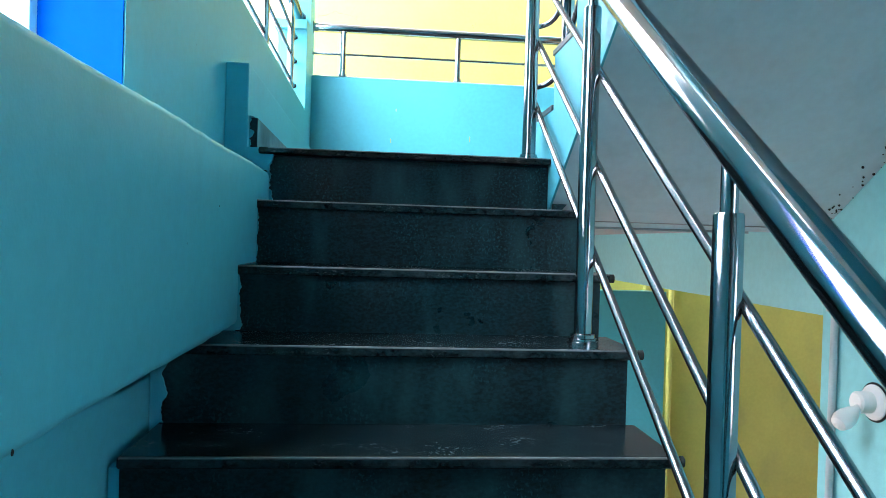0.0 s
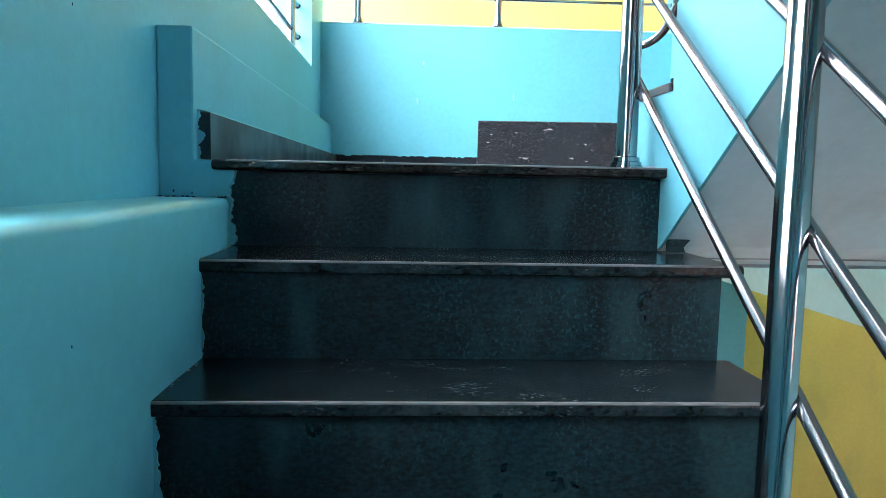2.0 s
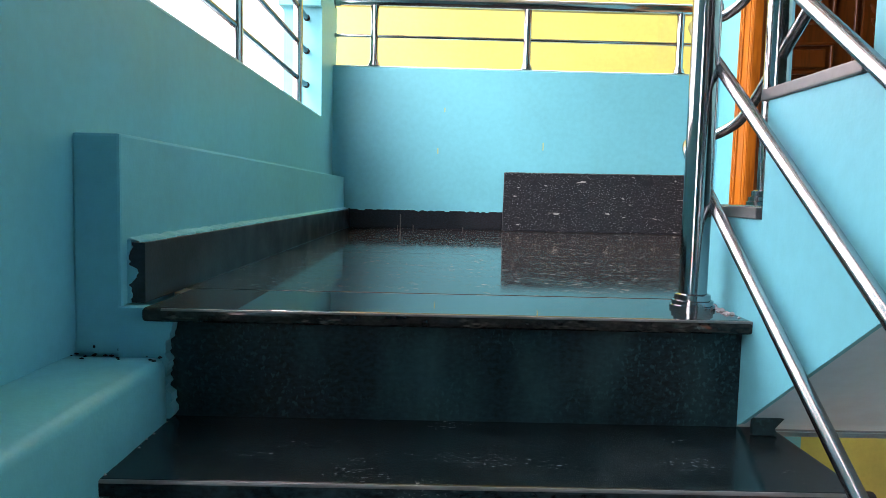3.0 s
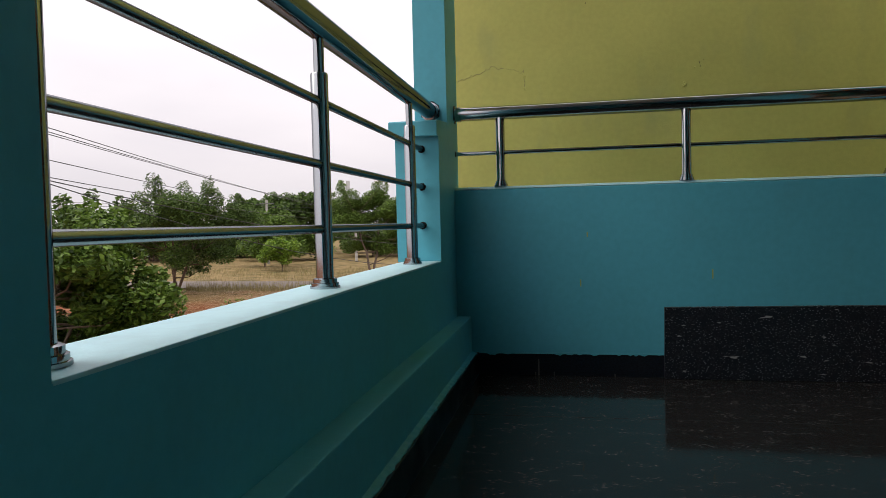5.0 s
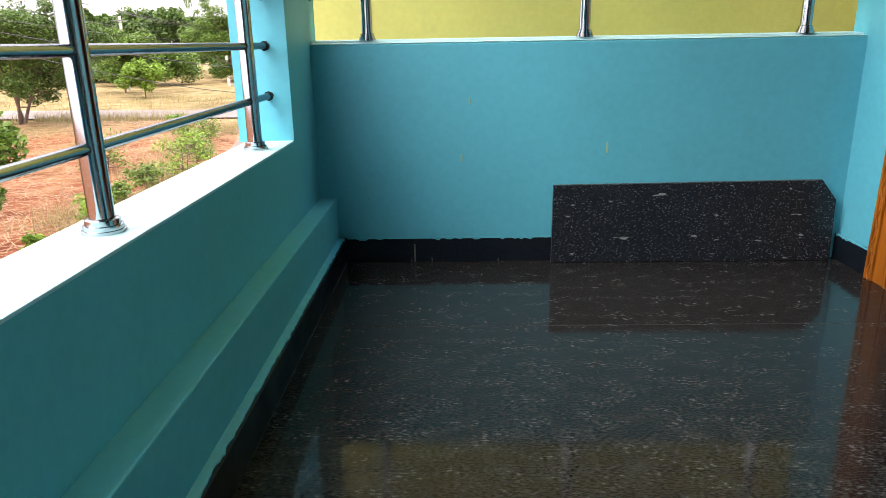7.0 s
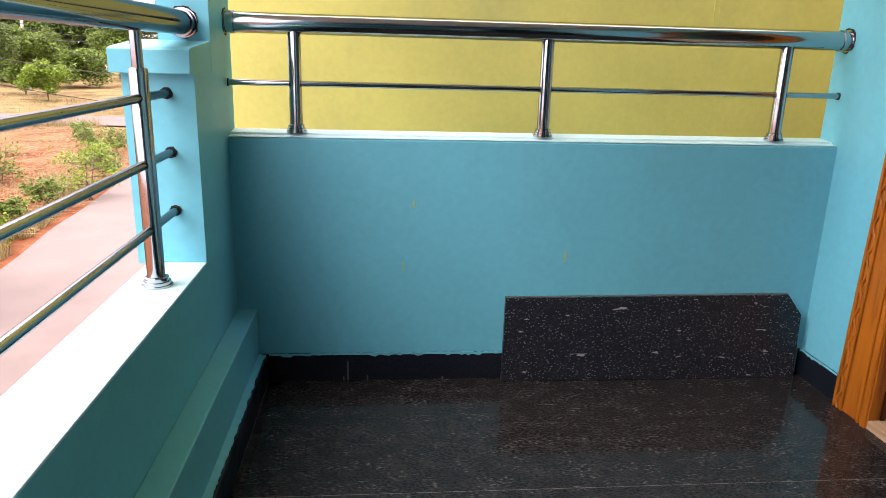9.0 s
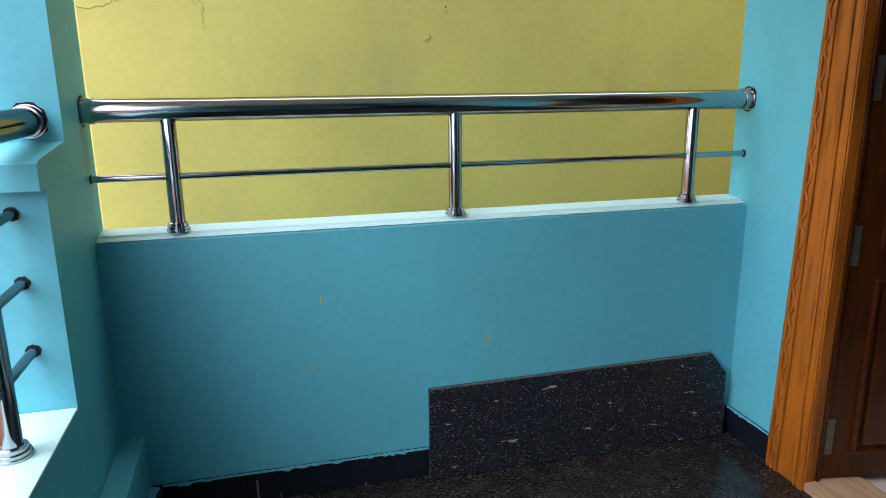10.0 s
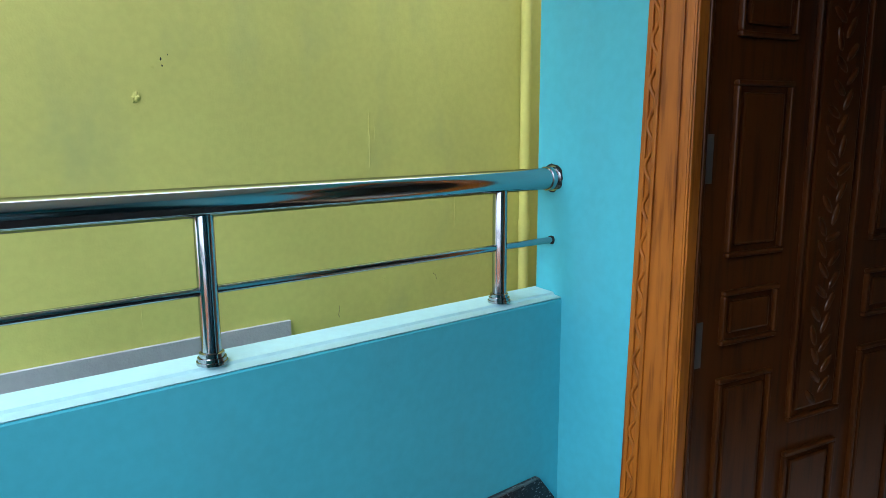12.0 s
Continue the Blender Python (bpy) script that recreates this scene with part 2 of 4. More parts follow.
def box(x0, x1, y0, y1, z0, z1, bevel=0.0, seg=2, bm=None):
    bm = bm or bmesh.new()
    v = bmesh.ops.create_cube(bm, size=1)["verts"]
    for p in v:
        p.co = Vector((x0 + (p.co.x + 0.5) * (x1 - x0), y0 + (p.co.y + 0.5) * (y1 - y0), z0 + (p.co.z + 0.5) * (z1 - z0)))
    if bevel:
        e = list({e for p in v for e in p.link_edges})
        bmesh.ops.bevel(bm, geom=e, offset=bevel, segments=seg, affect="EDGES", profile=0.6)
    return bm


def prism(points, axis, a, b, bevel=0.0, bm=None):
    """A flat outline pushed through from a to b along an axis."""
    bm = bm or bmesh.new()

    def at(p, w):
        return {"x": (w, p[0], p[1]), "y": (p[0], w, p[1]), "z": (p[0], p[1], w)}[axis]
    lo = [bm.verts.new(at(p, a)) for p in points]
    hi = [bm.verts.new(at(p, b)) for p in points]
    k = len(points)
    bm.faces.new(lo[::-1])
    bm.faces.new(hi)
    for i in range(k):
        bm.faces.new((lo[i], lo[(i + 1) % k], hi[(i + 1) % k], hi[i]))
    bmesh.ops.recalc_face_normals(bm, faces=bm.faces[:])
    if bevel:
        bmesh.ops.bevel(bm, geom=bm.edges[:], offset=bevel, segments=2, affect="EDGES", profile=0.6)
    return bm


def tube(path, r, sides=20, bm=None, radii=None):
    """A round tube along a line of places, closed at both ends."""
    bm = bm or bmesh.new()
    pts = [Vector(p) for p in path]
    rings, side = [], None
    for i, p in enumerate(pts):
        d = (pts[min(i + 1, len(pts) - 1)] - pts[max(i - 1, 0)]).normalized()
        if side is None:
            side = d.cross(Vector((0, 0, 1)) if abs(d.z) < 0.9 else Vector((1, 0, 0))).normalized()
        else:
            side = (side - d * side.dot(d)).normalized()
        up = d.cross(side)
        rr = radii[i] if radii else r
        rings.append([bm.verts.new(p + rr * (math.cos(a) * side + math.sin(a) * up)) for a in [2 * math.pi * k / sides for k in range(sides)]])
    for a, b in zip(rings, rings[1:]):
        for k in range(sides):
            f = bm.faces.new((a[k], a[(k + 1) % sides], b[(k + 1) % sides], b[k]))
            f.smooth = True
    for ring in (rings[0][::-1], rings[-1]):
        for e in bm.faces.new(ring).edges:
            e.smooth = False
    return bm


def bend(points, steps=8):
    """A smooth line through places (Catmull-Rom)."""
    p = [Vector(q) for q in points]
    p = [2 * p[0] - p[1]] + p + [2 * p[-1] - p[-2]]
    out = []
    for i in range(1, len(p) - 2):
        for k in range(steps):
            t = k / steps
            out.append(0.5 * (2 * p[i] + (p[i + 1] - p[i - 1]) * t + (2 * p[i - 1] - 5 * p[i] + 4 * p[i + 1] - p[i + 2]) * t * t + (3 * p[i] - p[i - 1] - 3 * p[i + 1] + p[i + 2]) * t ** 3))
    return out + [p[-2]]


def lathe(profile, at, sides=24, bm=None):
    """A turned piece: (radius, height) pairs about an upright axis."""
    bm = bm or bmesh.new()
    rings = [[bm.verts.new(Vector(at) + Vector((r * math.cos(2 * math.pi * k / sides), r * math.sin(2 * math.pi * k / sides), h))) for k in range(sides)] for r, h in profile]
    for a, b in zip(rings, rings[1:]):
        for k in range(sides):
            f = bm.faces.new((a[k], a[(k + 1) % sides], b[(k + 1) % sides], b[k]))
            f.smooth = True
    bm.faces.new(rings[0][::-1])
    bm.faces.new(rings[-1])
    bm.normal_update()
    for e in bm.edges:
        if len(e.link_faces) == 2 and e.calc_face_angle() > 0.6:
            e.smooth = False
    return bm


def plastered_beam(x0, x1, y0, y1, z0, z1, steps=120):
    """A hand-plastered beam with softly wandering faces and edges."""
    c = 0.016
    ring = [(x0, z0), (x1 - c, z0), (x1 - 0.3 * c, z0 + 0.3 * c), (x1, z0 + c), (x1, z0 + 0.33 * (z1 - z0)), (x1, z0 + 0.66 * (z1 - z0)), (x1, z1 - c), (x1 - 0.3 * c, z1 - 0.3 * c), (x1 - c, z1), (x1 - 0.08, z1), (x0 + 0.1, z1), (x0, z1)]
    bm = bmesh.new()
    rows = []
    for i in range(steps + 1):
        y = y0 + (y1 - y0) * i / steps
        row = []
        for x, z in ring:
            q = Vector((x * 3, y * 2.2, z * 3))
            d = 0.005 * Vector(noise.noise_vector(q)) + 0.0016 * Vector(noise.noise_vector(q * 7))
            if x <= x0:
                d.x = 0
            row.append(bm.verts.new((x + d.x, y, z + d.z)))
        rows.append(row)
    k = len(ring)
    for a, b in zip(rows, rows[1:]):
        for j in range(k):
            bm.faces.new((a[j], a[(j + 1) % k], b[(j + 1) % k], b[j])).smooth = True
    bm.faces.new(rows[0])
    bm.faces.new(rows[-1][::-1])
    bmesh.ops.recalc_face_normals(bm, faces=bm.faces[:])
    return bm


def structure(name, bm, material, label, category="wall"):
    return tagged(mesh_object(name, bm, material), label, category, "", "structure")


def flange(at, r, axis="z", sign=1):
    """A stepped steel collar where a tube meets its base, or a short ring where a rail enters a wall."""
    if axis == "z":
        bm = lathe([(r, 0), (r, 0.006), (r * 0.92, 0.007), (r * 0.92, 0.014), (r * 0.80, 0.015), (r * 0.80, 0.024), (r * 0.66, 0.026)], (0, 0, 0), 32)
    else:
        bm = lathe([(r, 0), (r, 0.004), (r * 0.84, 0.0045), (r * 0.84, 0.016), (r * 0.93, 0.0165), (r * 0.93, 0.030), (r * 0.8, 0.0305)], (0, 0, 0), 28)
    if axis == "y":
        bm.transform(pose(0, 0, 0, -90 * sign, 0, 0))
    if axis == "x":
        bm.transform(pose(0, 0, 0, 0, 90 * sign, 0))
    bm.transform(Matrix.Translation(at))
    return bm


# ---- plan ----
XR, YF, CEIL = 2.045, 2.635, 2.90      # right wall, far parapet, ceiling
RISE, GO = 0.176, 0.231              # lower flight: riser and going
GROUND = -3.4

# ---- large structure: landing ----
floor = thing("floor", "black polished granite landing floor with pale grout joints", "floor", "", "structure")
part("base", box(0.0, XR + 0.1, 0.06, YF + 0.1, -0.20, -0.022), M_CEMENT, floor)
SLABS = [(-0.022, 0.2), (0.2022, 1.0665), (1.0685, 1.9605), (1.9625, YF)]
for y0, y1 in SLABS:
    x1 = 1.053 if y1 < 0.3 and y0 < 0 else XR
    part("slab", box(0.110 if y0 < 0 else 0.096, x1, y0, y1, -0.022, 0.0, 0.002 if y0 > 0 else 0.008, 3), M_FLOOR if y0 > 0 else M_FRONT, floor)
# Pale strip paints the sky highlight on the nose, along with edge wear.
part("worn_edge_glint", tube([(0.14, -0.0182, -0.0038), (1.05, -0.0182, -0.0038)], 0.0034, 10), M_NOSE, floor, "pale line for worn edge and its highlight on step nose")
part("grout", box(0.097, XR, 0.15, YF, -0.03, -0.0012), M_GROUT, floor, "pale cement grout between granite slabs")

structure("parapet_left", box(-0.15, 0.0, 0.12, 2.75, -0.6, 0.538), M_WALL, "teal painted low parapet wall with pale sill")
structure("sill_left", box(-0.155, 0.001, 0.121, 2.269, 0.535, 0.5415, 0.002), M_SILL, "sill on low parapet, teal lightened for skylight", "sill")
structure("ledge_left", prism([(0.0, -0.004), (0.0, YF), (0.066, YF), (0.073, -0.004)], "z", -0.08, 0.265, 0.005), M_WALL, "teal plastered ledge along foot of parapet", "ledge")
structure("parapet_far", prism([(YF, -0.6), (YF, 0.839), (YF + 0.004, 0.843), (YF + 0.032, 0.847), (YF + 0.036, 0.853), (YF + 0.11, 0.857), (YF + 0.11, -0.6)], "x", 0.0, XR, 0.0), M_WALL, "blue-teal painted low parapet wall")
structure("coping_far", prism([(YF + 0.004, 0.8435), (YF + 0.032, 0.8475), (YF + 0.036, 0.8545), (YF + 0.108, 0.8585), (YF + 0.108, 0.8612), (YF + 0.033, 0.8565), (YF + 0.029, 0.8505), (YF + 0.001, 0.8465)], "x", 0.001, XR - 0.001), M_SILL, "coping on far parapet, teal lightened for skylight", "coping")
pillar = thing("pillar_corner", "teal painted concrete corner pillar with moulded cap", "pillar", "", "structure")
part("shaft", box(-0.182, 0.0, 2.272, 2.75, 0.538, 1.048), M_WALL, pillar)
part("cap", prism([(2.238, 1.048), (2.238, 1.106), (2.262, 1.113), (2.475, 1.133), (2.475, 1.048)], "x", -0.200, 0.0, 0.0015), M_WALL, pillar)
part("upper_shaft", box(-0.142, 0.0, 2.475, 2.75, 1.048, CEIL), M_WALL, pillar)
structure("wall_left_pier", box(-0.16, 0.0, -0.862, 0.12, -0.6, CEIL), M_WALL, "teal painted pier beside stair top")
structure("pier_reveal", box(-0.16, -0.003, -0.867, -0.8622, -0.075, CEIL), M_BLUE, "bright blue painted reveal of stair opening", "reveal")
structure("window_stile", box(-0.186, -0.161, -0.893, -0.857, -0.075, 1.3, 0.002), M_SOFFIT, "grey-white window stile beside blue reveal", "window frame")
structure("window_post", box(-0.40, -0.30, -0.95, -0.89, -0.6, 1.6, 0.004), M_SKYBLUE, "light blue painted post outside stair opening", "post")
structure("stair_beam", plastered_beam(-0.16, 0.148, -3.6, -0.02, -0.508, -0.078), M_WALL, "teal plastered beam along stair side", "beam")
structure("wall_stair_low", box(-0.16, 0.0, -3.6, 0.1, GROUND, -0.508), M_WALL, "teal painted recessed wall below stair beam")
structure("wall_left_back", box(-0.16, 0.0, -3.6, -1.6, -0.075, CEIL + 1.2), M_WALL, "teal painted stairwell wall")
structure("wall_left_head", box(-0.16, 0.0, -1.6, -0.862, 1.3, CEIL + 1.2), M_WALL, "teal painted wall above stair opening")
structure("wall_back", box(-0.16, XR + 0.2, -3.8, -3.6, GROUND, CEIL + 1.2), M_WALL, "teal painted back wall of stairwell")
# Added unseen opening, y -3.3 to -2.25, lets daylight onto the left beam.
for k, (y0, y1, z0, z1) in enumerate(((-2.25, 0.03, GROUND, CEIL + 1.2), (-3.6, -3.3, GROUND, CEIL + 1.2), (-3.3, -2.25, GROUND, -0.6), (-3.3, -2.25, 0.15, CEIL + 1.2))):
    structure(f"wall_right_stair_{k + 1}", box(XR, XR + 0.2, y0, y1, z0, z1), M_STAIRWALL, "paler teal stairwell wall round an added unseen light opening")
structure("beam_right", box(XR, XR + 0.2, 0.03, 2.74, -0.5, 0.0), M_PALE, "pale teal beam below landing", "beam")
structure("wall_right", box(XR, XR + 0.2, 0.025, 1.13, 0.0, CEIL), M_WALL, "bright teal painted wall beside door")
structure("wall_right_end", box(XR, XR + 0.2, 2.30, 2.74, 0.0, CEIL, 0.004), M_WALL, "bright teal painted wall beside door")
structure("wall_right_head", box(XR, XR + 0.2, 1.13, 2.30, 2.14, CEIL), M_WALL, "teal painted wall above door")
structure("ceiling", box(-0.3, XR + 0.2, 0.3, 2.8, CEIL, CEIL + 0.15), M_CEIL, "white painted concrete ceiling slab", "ceiling")
structure("ceiling_stair", box(-0.16, XR + 0.2, -3.8, 0.3, CEIL + 1.2, CEIL + 1.35), M_CEIL, "white painted stairwell ceiling", "ceiling")
structure("wall_stair_head", box(-0.16, XR + 0.2, 0.3, 0.42, CEIL + 0.15, CEIL + 1.35), M_WALL, "teal painted wall above landing ceiling")

# skirting of black granite
skirt = thing("skirting", "black granite skirting with ragged paint edge", "skirting", "", "structure")
part("skirt_left", prism([(0.0735, 0.022), (0.0665, YF), (0.094, YF), (0.099, 0.022)], "z", 0.0, 0.096, 0.001), M_SKIRT, skirt)
part("skirt_far", box(0.06, 0.92, YF - 0.014, YF - 0.001, 0.0, 0.10, 0.001), M_SKIRT, skirt)
part("skirt_right", box(XR - 0.013, XR - 0.001, 2.402, YF - 0.001, 0.0, 0.098, 0.001), M_SKIRT, skirt)

def ragged_edge(a, b, z, out, seed, tooth=0.008):
    """An uneven paint line along the top of the skirting."""
    r = random.Random(seed)
    a, b = Vector(a), Vector(b)
    k = int((b - a).length / 0.012)
    n = Vector(out)
    bm = bmesh.new()
    rows = []
    for i in range(k + 1):
        p = a.lerp(b, i / k)
        lo, hi = z - 0.002 - r.uniform(0, tooth) * (r.random() < 0.35), z + 0.003 + r.uniform(0, 0.003)
        rows.append([bm.verts.new(p + Vector((0, 0, lo)) + n), bm.verts.new(p + Vector((0, 0, hi)) + n), bm.verts.new(p + Vector((0, 0, hi)) - n * 0.2)])
    for u, w in zip(rows, rows[1:]):
        bm.faces.new((u[0], w[0], w[1], u[1]))
        bm.faces.new((u[1], w[1], w[2], u[2]))
    bmesh.ops.recalc_face_normals(bm, faces=bm.faces[:])
    return bm


part("paint_edge", ragged_edge((0.10, YF - 0.014, 0), (0.915, YF - 0.014, 0), 0.100, (0, -0.0022, 0), 1), M_WALL, skirt, "ragged teal paint edge")
part("paint_edge", ragged_edge((XR - 0.013, 2.402, 0), (XR - 0.013, YF - 0.015, 0), 0.098, (-0.0022, 0, 0), 3), M_WALL, skirt, "ragged teal paint edge")
fr = random.Random(17)
fillet, rows = bmesh.new(), []
for i in range(231):
    y = 0.022 + (YF - 0.038) * i / 230
    edge = 0.0986 - 0.0021 * y - 0.004 + 0.006 * noise.noise(Vector((0, y * 22, 0))) - fr.uniform(0, 0.004)
    top = 0.101 + 0.003 * noise.noise(Vector((3, y * 30, 0)))
    rows.append([fillet.verts.new((edge, y, 0.0945)), fillet.verts.new((edge - 0.002, y, top - 0.002)), fillet.verts.new((0.074 - 0.0021 * y, y, top + 0.003)), fillet.verts.new((0.068 - 0.0021 * y, y, top + 0.003))])
for a, b in zip(rows, rows[1:]):
    for k in range(3):
        fillet.faces.new((a[k], b[k], b[k + 1], a[k + 1]))
bmesh.ops.recalc_face_normals(fillet, faces=fillet.faces[:])
part("plaster_fillet", fillet, M_WALL, skirt, "thin ragged teal plaster above skirting")
for x, h in ((0.352, 0.016), (0.435, 0.018), (0.70, 0.012)):
    part("mortar_spot", box(x, x + 0.005, YF - 0.0158, YF - 0.0135, 0.0, h, 0.001), M_GROUT, skirt)
part("mortar_joint", box(0.366, 0.372, YF - 0.0160, YF - 0.0135, 0.0, 0.075, 0.001), M_GROUT, skirt)

# ---- staircase, lower flight ----
stairs = thing("staircase", "lower flight of dusty black granite steps", "staircase", "", "structure")
NOSE = [(0.0, 0.0), (-0.240, -0.178), (-0.472, -0.356), (-0.690, -0.523), (-0.920, -0.700)]
NOSE += [(-0.920 - GO * k, -0.700 - RISE * k) for k in range(1, 7)]
outline = []
for (y, z), (y2, z2) in zip(NOSE, NOSE[1:]):
    outline += [(y + 0.02, z - 0.025), (y + 0.02, z2 - 0.025)]
y_end, z_end = NOSE[-1]
outline += [(y_end - 0.1, z_end - 0.025), (y_end - 0.1, z_end - 0.2), (0.1, -0.35), (0.1, -0.025)]
part("body", prism(outline, "x", 0.002, 1.044), M_WALL, stairs)
for k, ((y, z), (y2, z2)) in enumerate(zip(NOSE, NOSE[1:])):
    x0 = 0.112 if k == 0 else (0.138 if k < 3 else 0.022)
    x1 = 1.053 if k == 0 else 1.108
    if k:
        part("tread", box(x0, x1, y, NOSE[k - 1][0] + 0.019, z - 0.024, z, 0.007, 3), M_TREAD, stairs)
        part("worn_edge_glint", tube([(x0 + 0.004, y + 0.0036, z - 0.0036), (x1 - 0.004, y + 0.0036, z - 0.0036)], 0.0034, 10), M_NOSE, stairs, "pale line for worn edge and its highlight on step nose")
        part("nose_end", tube([(x1 - 0.003, y + 0.011, z - 0.012), (x1 + 0.010, y + 0.011, z - 0.012)], 0.0115, 12), M_HOLE, stairs, "dark rounded end of step nosing")
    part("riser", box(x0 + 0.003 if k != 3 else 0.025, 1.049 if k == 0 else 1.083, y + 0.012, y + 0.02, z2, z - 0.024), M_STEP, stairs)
structure("lower_landing", box(-0.16, XR, -3.6, y_end + 0.02, z_end - 0.15, z_end), M_STEP, "dark granite half landing floor", "landing")



def ragged(x0, x1, z0, z1, y, depth, seed, wob=0.012):
    """A smear of plaster with an uneven edge over the end of a riser."""
    k = 44
    edge = []
    for i in range(k + 1):
        q = Vector((i * 0.11, seed * 3.7, 0))
        edge.append((x1 + wob * (1.3 * noise.noise(q) + 0.6 * noise.noise(q * 4.1)), z0 + (z1 - z0) * i / k))
    return prism([(x0, z0)] + edge + [(x0, z1)], "y", y - depth, y, 0.0)


structure("plaster_smear_top", ragged(0.070, 0.152, -0.176, -0.002, 0.0118, 0.022, 5, 0.014), M_WALL, "ragged teal plaster at stair top", "plaster")
structure("plaster_smear_nose", ragged(0.070, 0.120, -0.030, -0.004, 0.030, 0.040, 12, 0.010), M_WALL, "ragged teal plaster over end of top step", "plaster")
for k, xa, xb in ((1, 0.135, 0.150), (2, 0.135, 0.152), (3, 0.024, 0.036)):
    structure(f"plaster_smear_{k}", ragged(xa, xb, NOSE[k + 1][1] + 0.002, NOSE[k][1] - 0.026, NOSE[k][0] + 0.0118, 0.004, 5 + k, 0.008), M_WALL, "ragged plaster at riser end", "plaster")
structure("plaster_smear_skirting", ragged(0.062, 0.080, 0.0, 0.101, 0.0215, 0.004, 21, 0.010), M_WALL, "ragged teal plaster over end of skirting", "plaster")
structure("riser_end_piece", prism([(1.056, -0.176), (1.094, -0.176), (1.090, -0.166), (1.104, -0.150), (1.086, -0.147), (1.056, -0.149)], "y", -0.030, -0.020), M_STEP, "broken dark granite end beside stair side", "granite")
lump = random.Random(3)
for k in (1, 2):
    bm = bmesh.new()
    for i in range(9):
        c = (0.149 + lump.uniform(-0.002, 0.004), NOSE[k][0] + 0.01 + 0.21 * lump.random(), NOSE[k][1] - 0.001)
        r = lump.uniform(0.0012, 0.0035)
        v = bmesh.ops.create_icosphere(bm, subdivisions=1, radius=r)["verts"]
        bmesh.ops.translate(bm, verts=v, vec=c)
    structure(f"mortar_crumbs_{k}", bm, M_CEMENT, "mortar crumbs along stair edge", "mortar")

cr = random.Random(51)
bm = bmesh.new()
for i in range(16):
    at = (cr.uniform(0.0, 0.14), -0.006 - abs(cr.gauss(0, 0.014)), -0.077)
    v = bmesh.ops.create_icosphere(bm, subdivisions=1, radius=cr.uniform(0.0008, 0.0026))["verts"]
    for p in v:
        p.co = Vector((p.co.x * 1.8, p.co.y, p.co.z * 0.8)) + Vector(at)
tagged(mesh_object("dirt_crumbs", bm, M_HOLE), "dark crumbs where ledge meets beam", "rubble", "", "stuff")

# ---- staircase, upper flight ----
stairs_up = thing("staircase_upper", "upper flight of granite steps with teal side", "staircase", "", "structure")
UX, UG, UR = 1.054, 0.245, 0.178
n_up = 11
top = [(0.215, 0.0)]
for k in range(n_up):
    top += [(0.215 - UG * k, UR * (k + 1) - 0.022), (0.215 - UG * (k + 1), UR * (k + 1) - 0.022)]
zt = UR * n_up - 0.022
yt = 0.215 - UG * n_up
low = [(yt, zt - 0.40), (0.0, -0.162), (0.10, -0.205), (0.215, -0.205)]
part("side", prism(top + [(yt - 0.02, zt)] + [(yt - 0.02, zt - 0.38)] + low[1:], "x", UX, XR), M_WALL, stairs_up)
part("soffit", prism([(yt, zt - 0.386), (-0.005, -0.166), (0.10, -0.215), (0.10, -0.209), (0.0, -0.162), (yt, zt - 0.38)], "x", UX + 0.003, XR), M_SOFFIT, stairs_up, "grey-white distempered sloping soffit")
part("soffit_edge", box(UX + 0.1, 1.80, 0.098, 0.112, -0.222, -0.212), M_CEMENT, stairs_up)
part("edge_plaster", prism([(y, z + 0.001) if i else (y, z) for i, (y, z) in enumerate(top)] + [(yt - 0.02, zt + 0.001), (yt - 0.02, zt - 0.38)] + [(yy, zz - 0.0065) for yy, zz in low[1:]], "x", UX - 0.004, UX + 0.003), M_WALL, stairs_up, "teal plaster along step ends")
for k in range(n_up):
    y = 0.215 - UG * k
    part("tread", box(UX + 0.0032, XR, y - UG - 0.01, y + 0.02, UR * (k + 1) - 0.022, UR * (k + 1), 0.007), M_TREAD, stairs_up)
    part("tread_lip", box(UX - 0.008, UX + 0.0031, y - UG + 0.012, y + 0.019, UR * (k + 1) - 0.0205, UR * (k + 1) - 0.002, 0.003), M_NOSE, stairs_up, "chipped cement edge along step end")
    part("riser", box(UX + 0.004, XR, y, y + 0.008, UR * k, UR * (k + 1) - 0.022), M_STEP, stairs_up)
structure("upper_landing", box(-0.16, XR, -3.6, yt - 0.02, UR * n_up - 0.17, UR * n_up), M_CEIL, "upper half landing slab", "landing")


crumb = random.Random(21)
bm = bmesh.new()
for i in range(26):
    v = bmesh.ops.create_icosphere(bm, subdivisions=1, radius=crumb.uniform(0.0015, 0.006))["verts"]
    bmesh.ops.translate(bm, verts=v, vec=(1.047 - abs(crumb.gauss(0, 0.008)), crumb.uniform(0.0, 0.19), 0.0))
tagged(mesh_object("mortar_crumbs", bm, M_CEMENT), "loose mortar crumbs on landing edge", "rubble", "", "stuff")

# small holes and damp specks in the plaster
spot = random.Random(31)
holes = bmesh.new()
